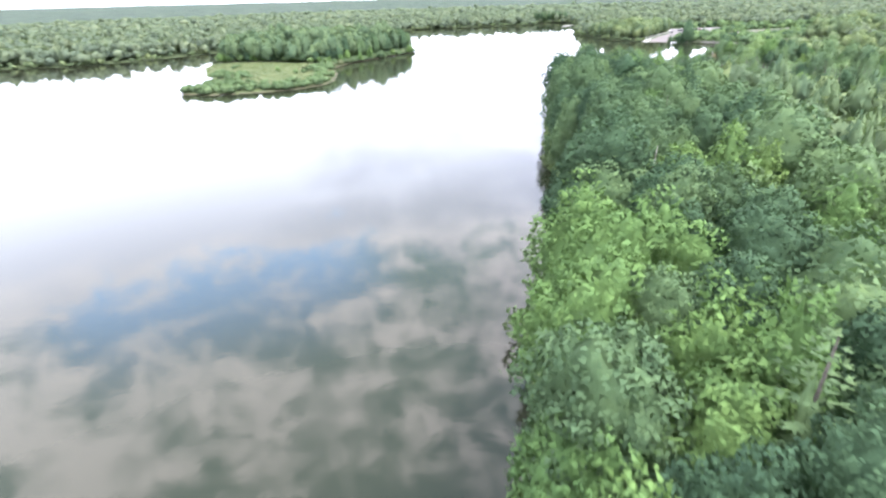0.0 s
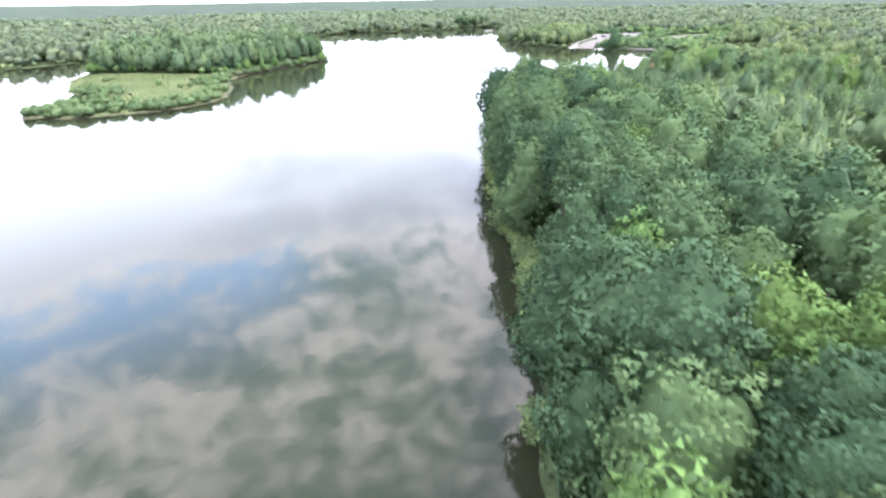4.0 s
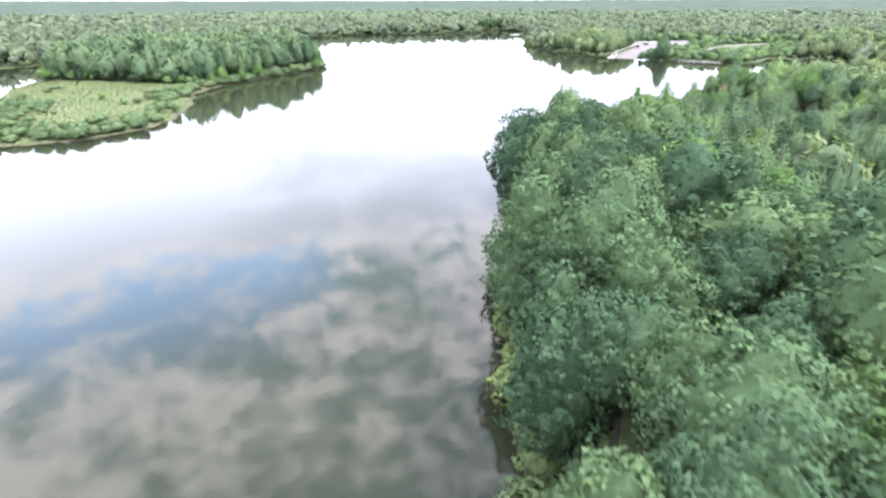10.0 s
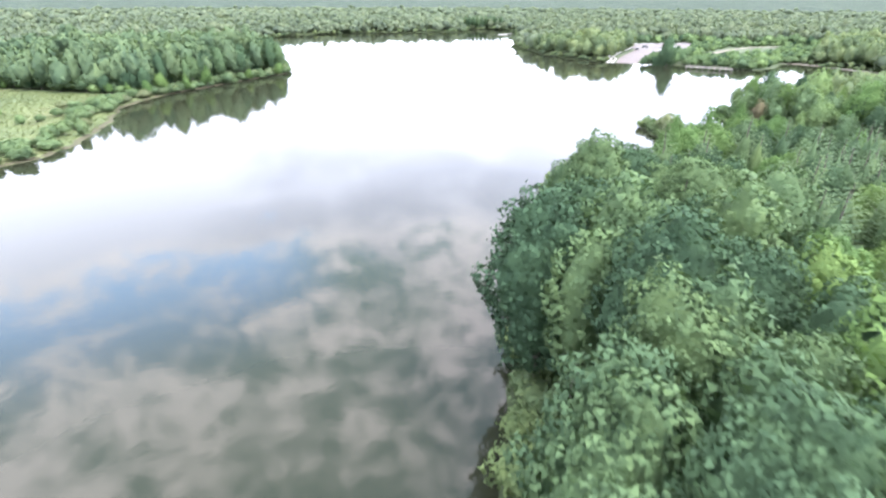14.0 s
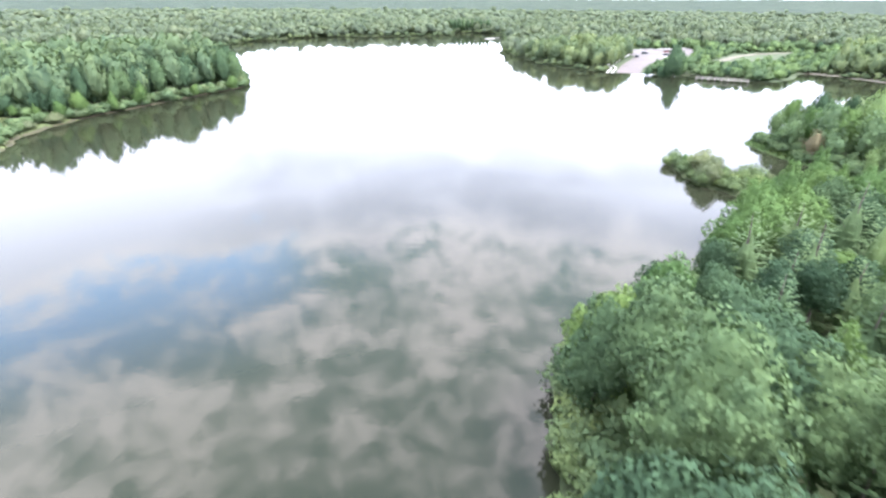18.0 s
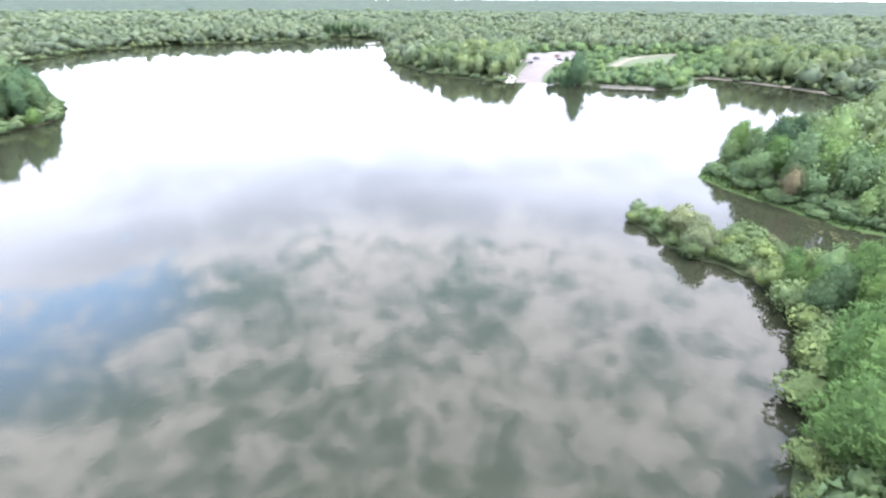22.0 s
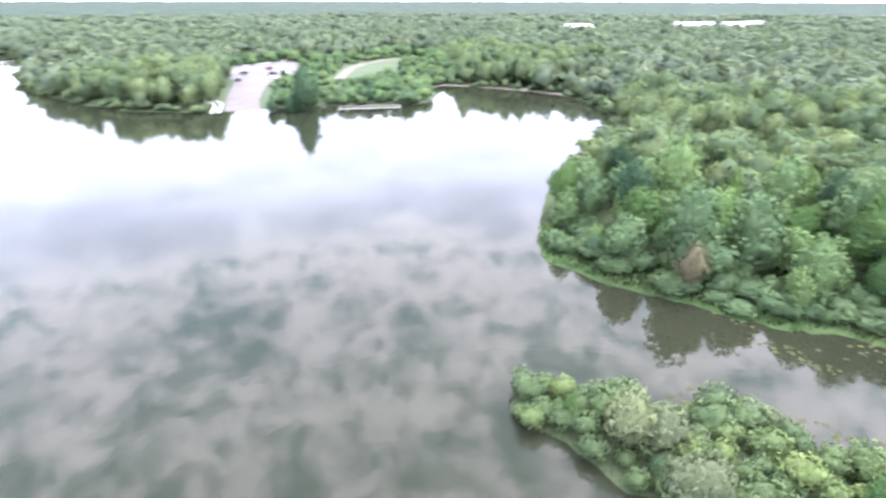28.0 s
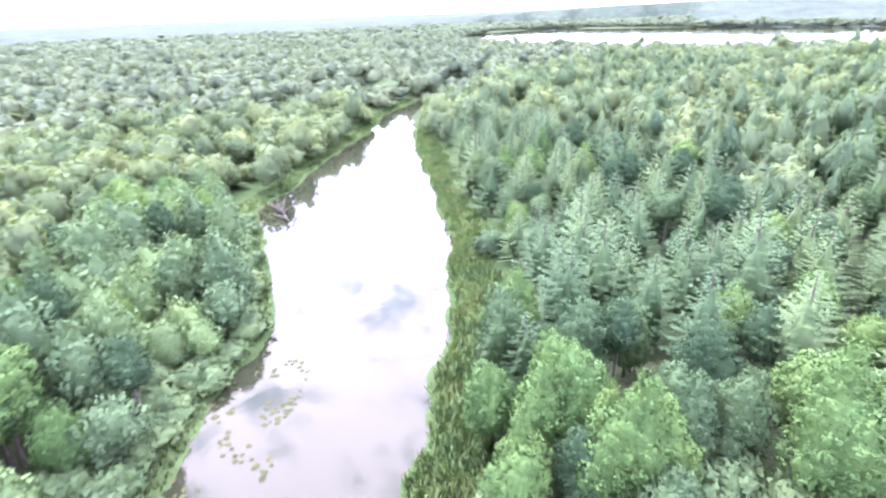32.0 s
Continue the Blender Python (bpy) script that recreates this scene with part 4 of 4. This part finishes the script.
    v[(whole > 0) & (whole < 4), 2] = 0.4
    tagged(new("horizon_woods", mesh_of("horizon_woods", v, f, CANOPY, True)), "far unbroken forest reaching the horizon", "woodland", kind="stuff")


FARM = [(668, 492), (800, 418), (880, 430), (985, 480), (900, 545), (800, 540)]
YARDS = [(566, 545), (596, 533), (596.5, 533.5)]
far_woods()


# ---- open ground, shore growth and built things ----
def part(name, bm, mat, parent, label=""):
    """One bmesh as one mesh object under a thing or a part."""
    me = bpy.data.meshes.new(name)
    bm.to_mesh(me)
    bm.free()
    me.materials.append(mat)
    ob = new(name, me)
    ob.parent = parent
    return tagged(ob, label)


def box(sx, sy, sz, at=(0, 0, 0), bevel=0.0, turn=0.0):
    bm = bmesh.new()
    bmesh.ops.create_cube(bm, size=1.0)
    bmesh.ops.scale(bm, vec=(sx, sy, sz), verts=bm.verts)
    if bevel:
        bmesh.ops.bevel(bm, geom=bm.edges[:], offset=bevel, segments=2, affect="EDGES")
    bmesh.ops.rotate(bm, matrix=Matrix.Rotation(turn, 3, "Z"), verts=bm.verts)
    bmesh.ops.translate(bm, vec=at, verts=bm.verts)
    return bm


def patch(name, label, category, poly, mat, lift, cell=1.5, where=None):
    """A sheet of other ground laid over the land inside a plan outline."""
    q = np.array(poly, float)
    xs, ys = np.arange(q[:, 0].min(), q[:, 0].max() + cell, cell), np.arange(q[:, 1].min(), q[:, 1].max() + cell, cell)
    gx, gy = np.meshgrid(xs, ys, indexing="ij")
    p = np.stack([gx.ravel(), gy.ravel()], 1)
    ok = inside(p, poly)
    if where is not None:
        ok &= where(p)
    i = np.arange(len(p)).reshape(gx.shape)
    f = np.stack([i[:-1, :-1], i[1:, :-1], i[1:, 1:], i[:-1, 1:]], -1).reshape(-1, 4)
    f = f[ok[f].any(1)]
    use = np.unique(f)
    back = np.zeros(len(p), int)
    back[use] = np.arange(len(use))
    v = np.column_stack([p[use], np.maximum(height(p[use]), -0.4) + lift])
    return tagged(new(name, mesh_of(name, v, back[f], mat, True)), label, category, kind="structure")


def smooth_line(pts, step=1.0):
    q = np.array(pts, float)
    t = np.concatenate([[0], np.cumsum(np.hypot(*np.diff(q, axis=0).T))])
    s = np.arange(0, t[-1], step)
    out = np.column_stack([np.interp(s, t, q[:, 0]), np.interp(s, t, q[:, 1])])
    k = np.ones(5) / 5
    pad = np.pad(out, ((2, 2), (0, 0)), mode="edge")
    return np.column_stack([np.convolve(pad[:, 0], k, "valid"), np.convolve(pad[:, 1], k, "valid")])


def strip(name, label, category, pts, widths, mat, lift, thick=0.0):
    """A road, path or kerb along a line, following the ground."""
    c = smooth_line(pts)
    d = unit(np.gradient(c, axis=0))
    nrm = np.column_stack([-d[:, 1], d[:, 0]])
    w = np.interp(np.linspace(0, 1, len(c)), np.linspace(0, 1, len(widths)), widths)[:, None] / 2
    cols = [c - nrm * w, c - nrm * w * 0.4, c + nrm * w * 0.4, c + nrm * w]
    z = np.maximum.reduce([height(k) for k in cols]) + lift
    v = [np.column_stack([k, z]) for k in cols]
    if thick:
        v = [v[0] - [0, 0, thick], *v, v[-1] - [0, 0, thick]]
    n, k = len(c), len(v)
    V = np.stack(v, 1).reshape(-1, 3)
    f = [(a * k + b, a * k + b + 1, (a + 1) * k + b + 1, (a + 1) * k + b) for a in range(n - 1) for b in range(k - 1)]
    return tagged(new(name, mesh_of(name, V, f, mat)), label, category, kind="structure")


def blades(name, label, p, tall, mat, rng, per=5, wide=0.10):
    """Tufts of sedge or reed: narrow bent blades."""
    c = np.repeat(p, per, 0) + rng.normal(0, 0.28, (len(p) * per, 2))
    z = np.maximum(height(c), -0.05)
    h = tall * rng.uniform(0.55, 1.25, len(c))
    a, lean = rng.uniform(0, 6.28, len(c)), rng.normal(0, 0.35, (len(c), 2)) * h[:, None]
    side = np.column_stack([np.cos(a), np.sin(a)]) * (wide * rng.uniform(0.7, 1.6, len(c)))[:, None]
    v = np.stack([np.column_stack([c - side, z]), np.column_stack([c + side, z]), np.column_stack([c + lean + side * 0.3, z + h])], 1).reshape(-1, 3)
    soft = np.repeat(np.column_stack([rng.normal(0, 0.6, (len(c), 2)), np.full(len(c), 0.75)]), 3, 0)
    tagged(new(name, mesh_of(name, v, np.arange(len(v)).reshape(-1, 3), mat, True, unit(soft))), label, "grass", kind="stuff")


def open_ground():
    rng = np.random.default_rng(21)
    patch("marsh_meadow", "pale green grassy meadow on the marshy island", "meadow", GRASS, ISLE_GRASS, 0.08, where=lambda p: inside(p, ISLAND) & (ashore(p) > 0.2))
    fringe = [(112, 300), (112, 226), (120, 215), (150, 200), (176, 178), (214, 60), (224, 60), (190, 200), (150, 230), (135, 250), (130, 300)]
    patch("shore_grass", "lush green grass along the low peninsula shore", "grass", fringe, MEADOW, 0.05, where=lambda p: (ashore(p) > 0.1) & (ashore(p) < 9.0))
    right = [(110, 241), (126, 205), (158, 158), (219, 48), (205, 45), (140, 155), (106, 205), (98, 240)]
    patch("reed_bank", "light green sedge bank beside the channel", "grass", right, MEADOW, 0.05, where=lambda p: (ashore(p) > -0.2) & (ashore(p) < 8.5))
    patch("lawn", "mown pale grass round the boat ramp", "lawn", CLEAR, LAWN, 0.05, 2.0, where=lambda p: ashore(p) > 0.6)
    edge = [(-125, 224), (-50, 224), (-50, 320), (-20, 380), (-20, 400), (-40, 400), (-70, 345), (-75, 300), (-75, 250), (-125, 250)]
    patch("muddy_edge", "narrow strip of brown mud along the island shore", "shore", edge, MUD, 0.09, 0.8, where=lambda p: (ashore(p) > -0.3) & (ashore(p) < 0.3))
    beach = [(232, 424), (246, 422), (252, 400), (257, 364), (249, 358), (246, 385), (238, 412)]
    patch("beach", "narrow strip of pale sand along the far cove", "beach", [(x + 3, y) for x, y in beach], SAND, 0.10, 1.0, where=lambda p: (ashore(p) > -0.5) & (ashore(p) < 3.0))

    def fill(poly, step, lo, hi, extra=None):
        q = np.array(poly, float)
        p = scatter(q[:, 0].min(), q[:, 0].max(), q[:, 1].min(), q[:, 1].max(), step, rng, 0.5)
        d = ashore(p)
        ok = inside(p, poly) & (d > lo) & (d < hi)
        return p[ok & extra(p)] if extra else p[ok]

    blades("sedge", "lush green sedge at the foot of the peninsula trees", fill(fringe, 0.75, -0.2, 4.2), 0.7, SEDGE, rng, 5)
    blades("reeds", "light green reeds along the channel bank", fill(right, 0.5, 0.0, 6.5), 1.1, SEDGE, rng, 5, 0.12)
    blades("marsh_grass", "yellow-green marsh grass on the island", fill(GRASS, 1.15, 0.1, 60, lambda p: inside(p, ISLAND)), 0.35, DRY, rng, 5, 0.14)
    # lily pads
    beds = [[(121, 266), (117, 262), (115, 254), (117, 246), (121, 238), (128, 226), (133, 236), (126, 250)], [(99, 264), (104, 262), (107, 250), (108, 240), (103, 240), (100, 256)], [(160, 200), (168, 190), (172, 186), (178, 190), (172, 200)]]
    V, F = [], []
    for bed in beds:
        for x, y in fill(bed, 0.62, -9, -0.15):
            if noise.noise((x * 0.35, y * 0.35, 2.0)) < 0.06 or rng.random() < 0.45:
                continue
            r, a0, k = rng.uniform(0.16, 0.34), rng.uniform(0, 6.28), 8
            a = a0 + np.linspace(0.25, 6.03, k)
            n0 = len(V)
            V += [(x, y, 0.012)] + [(x + r * math.cos(t), y + r * math.sin(t), 0.014 + rng.uniform(0, 0.025)) for t in a]
            F += [(n0, n0 + j, n0 + j + 1) for j in range(1, k)]
    tagged(new("lily_pads", mesh_of("lily_pads", V, F, PADS)), "olive floating lily pads in the sheltered shallows", "water plant", kind="stuff")


def fallen_tree():
    """A drowned dead tree lying in the channel."""
    rng = np.random.default_rng(31)
    root = tagged(new("fallen_tree"), "dark drowned dead tree lying in the channel shallows", "tree")
    s = np.linspace(0, 1, 6)
    v, f = tube(np.column_stack([169 - 8 * s, 191 + 5 * s, 0.6 - 0.5 * s + 0.3 * np.sin(3 * s)]), [0.26, 0.24, 0.2, 0.16, 0.1, 0.05])
    new("trunk", mesh_of("trunk", v, f, BARK, True)).parent = root
    for i in range(24):
        t, a = rng.uniform(0.15, 0.95), rng.uniform(0, 6.28)
        ln = rng.uniform(1.2, 3.2)
        o = np.array([169 - 8 * t, 191 + 5 * t, 0.5 - 0.4 * t])
        v, f = tube(o + np.outer(np.linspace(0, 1, 4), [math.cos(a) * ln, math.sin(a) * ln, rng.uniform(0.3, 2.2)]) + rng.normal(0, 0.08, (4, 3)), [0.13, 0.10, 0.07, 0.03], 5)
        new("branch", mesh_of("branch", v, f, BARK, True)).parent = root


def boat_landing():
    patch("parking_lot", "pale pinkish gravel parking lot above the boat ramp", "parking lot", LOT, GRAVEL, 0.22, 1.5)
    strip("boat_ramp", "wide pinkish concrete boat ramp running into the lake", "boat ramp", RAMP_LINE, (11.5, 11.5, 12.5, 14, 17), CONCRETE, 0.30, 0.4)
    strip("drive", "curving pale sandy drive beside the mown field", "road", DRIVE_LINE, (5, 5, 5, 4.5), SAND, 0.26, 0.3)
    strip("footpath", "short pale path from the lot to the shore", "path", [(206, 455), (192, 438), (186, 424), (184, 412)], (2.4, 2.2), SAND, 0.24, 0.3)
    for off in (0.0, 2.6):
        pts = [(140.0 - off, 426.5), (145.0 - off, 433.5), (150.0 - off, 441), (150.5 - off, 450), (156.5 - off, 458), (160 - off, 465), (167.0 - off, 477)]
        strip("kerb", "winding white concrete kerb beside the boat ramp", "kerb", pts if off else pts + [(177, 491), (191, 515), (198, 541), (226, 548), (252, 551)], (0.9, 0.9), WHITE, 0.38, 0.6)
    # fishing pier along the shore
    pier = tagged(new("fishing_pier"), "long low weathered wooden fishing pier on posts", "pier")
    a, b = Vector((172, 403, 0.75)), Vector((189, 390, 0.75))
    d = b - a
    turn = math.atan2(d.y, d.x)
    plank = box(0.46, 2.0, 0.06).copy()
    me = bpy.data.meshes.new("plank")
    plank.to_mesh(me)
    me.materials.append(PLANK)
    for i in range(52):
        ob = new("plank", me)
        ob.parent, ob.matrix_basis = pier, Matrix.Translation(a + d * (i + 0.5) / 52) @ Matrix.Rotation(turn, 4, "Z")
    for i in range(9):
        for side in (-0.9, 0.9):
            c = a + d * i / 8 + Vector((-math.sin(turn), math.cos(turn), 0)) * side
            v, f = tube([(c.x, c.y, -1.5), (c.x, c.y, 0.2), (c.x, c.y, 1.5)], (0.11, 0.11, 0.10))
            new("post", mesh_of("post", v, f, PLANK)).parent = pier
    for side in (-0.9, 0.9):
        o = Vector((-math.sin(turn), math.cos(turn), 0)) * side
        m = (a + b) / 2 + o
        part("rail", box(d.length, 0.09, 0.14, (m.x, m.y, 1.5), 0.0, turn), PLANK, pier, "weathered grey top rail")
    # a small dock in the far cove
    dock = tagged(new("dock"), "small white floating dock in the far cove", "dock")
    part("deck", box(9, 3, 0.5, (130, 676, 0.3), 0.05, 0.5), WHITE, dock)
    part("ramp", box(8, 1.2, 0.15, (136.5, 680, 0.7), 0.0, 0.55), WHITE, dock)


def car_kind(paint, label):
    root = tagged(new("parked_car"), label, "car", "cars by the boat ramp")
    bm = bmesh.new()
    prof = [(-2.2, 0.35), (-2.25, 0.75), (-2.1, 0.98), (-1.15, 1.02), (1.1, 1.0), (2.05, 0.86), (2.22, 0.62), (2.2, 0.35)]
    rows = [[bm.verts.new((x, y * (0.94 if z > 0.9 else 1.0), z)) for x, z in prof] for y in (-0.9, 0.9)]
    bm.faces.new(rows[0]), bm.faces.new(rows[1][::-1])
    for i in range(len(prof)):
        j = (i + 1) % len(prof)
        bm.faces.new((rows[0][j], rows[0][i], rows[1][i], rows[1][j]))
    bmesh.ops.bevel(bm, geom=bm.edges[:], offset=0.05, segments=2, affect="EDGES")
    body = part("body", bm, paint, root)
    bm = bmesh.new()
    lo, hi = [(-1.95, 0.99), (0.95, 0.99)], [(-1.45, 1.48), (0.25, 1.50)]
    ring = [[bm.verts.new((x, y * w, z)) for x, z in pts for y in (-1, 1)] for pts, w in ((lo, 0.82), (hi, 0.66))]
    b, t = ring
    for q in ((b[0], b[2], t[2], t[0]), (b[3], b[1], t[1], t[3]), (b[1], b[0], t[0], t[1]), (b[2], b[3], t[3], t[2])):
        bm.faces.new(q)
    part("windows", bm, GLASS, body, "dark window glass")
    part("roof", box(1.75, 1.36, 0.07, (-0.6, 0, 1.51), 0.03), paint, body)
    for x in (-1.38, 1.36):
        for y in (-0.86, 0.86):
            bm = bmesh.new()
            bmesh.ops.create_cone(bm, cap_ends=True, segments=16, radius1=0.33, radius2=0.33, depth=0.22, matrix=Matrix.Translation((x, y, 0.33)) @ Matrix.Rotation(radians(90), 4, "X"))
            wheel = part("wheel", bm, RUBBER, root)
            bm = bmesh.new()
            bmesh.ops.create_cone(bm, cap_ends=True, segments=12, radius1=0.2, radius2=0.18, depth=0.24, matrix=Matrix.Translation((x, y, 0.33)) @ Matrix.Rotation(radians(90), 4, "X"))
            part("rim", bm, STEEL, wheel, "grey wheel rim")
    for y in (-0.62, 0.62):
        part("headlight", box(0.08, 0.34, 0.14, (2.19, y, 0.72), 0.02), WHITE, body, "clear headlight")
    return root


def cars():
    dark, red, pale = (surface(n, c, c, tuple(v * 1.15 for v in c), 1.0, 8.0, 0.25, 0.02) for n, c in (("dark_paint", (0.03, 0.035, 0.045)), ("red_paint", (0.12, 0.03, 0.03)), ("white_car_paint", (0.7, 0.7, 0.7))))
    for paint, label, spots in ((dark, "dark parked car on the gravel lot", ((197, 508, 20), (181.5, 486, 70), (206, 497, 100))), (pale, "white parked car on the gravel lot", ((197.5, 484, 10), (214, 500, 95))),
                                (red, "dark red parked car on the gravel lot", ((216, 516, 30),))):
        first = car_kind(paint, label)
        for i, (x, y, a) in enumerate(spots):
            m = pose(x, y, float(height([(x, y)])[0]) + 0.23, 0, 0, a)
            if i:
                copy_thing(first, m)
            else:
                first.matrix_basis = m


def shed(x, y, sx, sy, wall, ridge, turn, label):
    root = tagged(new("long_shed"), label, "building", "farm sheds beyond the woods")
    root.matrix_basis = pose(x, y, 1.2, 0, 0, turn)
    part("wall", box(sx, sy, wall, (0, 0, wall / 2)), WHITE, root)
    for s in (-1, 1):
        bm = bmesh.new()
        v = [bm.verts.new(q) for q in ((-sx / 2 - 0.4, s * (sy / 2 + 0.5), wall - 0.1), (sx / 2 + 0.4, s * (sy / 2 + 0.5), wall - 0.1), (sx / 2 + 0.4, 0, ridge), (-sx / 2 - 0.4, 0, ridge))]
        bm.faces.new(v)
        bmesh.ops.solidify(bm, geom=bm.faces[:], thickness=0.2)
        part("roof", bm, STEEL, root, "pale metal roof slope")
    for s in (-1, 1):
        bm = bmesh.new()
        bm.faces.new([bm.verts.new(q) for q in ((s * sx / 2, -sy / 2, wall), (s * sx / 2, sy / 2, wall), (s * sx / 2, 0, ridge - 0.1))])
        part("gable", bm, WHITE, root)
    part("door", box(4.0, 0.15, 4.0, (-sx * 0.25, -sy / 2 - 0.05, 2.0)), STEEL, root)
    for i in range(5):
        part("window", box(1.4, 0.1, 1.0, (i * sx * 0.13 - 1, -sy / 2 - 0.05, 2.6)), GLASS, root)


open_ground()
fallen_tree()
boat_landing()
cars()
patch("farm_field", "pale open field round far farm sheds", "field", FARM, LAWN, 0.3, 9.0)
shed(612, 525, 20, 9, 6.5, 8.5, -25, "low white farm shed beside a taller one")
shed(842, 512, 62, 16, 6.0, 9.5, -28, "very long low white farm shed in an open field")
shed(905, 470, 70, 16, 6.0, 9.5, -28, "very long low white farm shed in an open field")
shed(790, 448, 26, 12, 5.0, 8.0, -28, "small pale farm shed at the edge of a field")
shed(582, 539, 30, 13, 9.5, 13.0, -25, "long white farm shed with a pale metal roof")
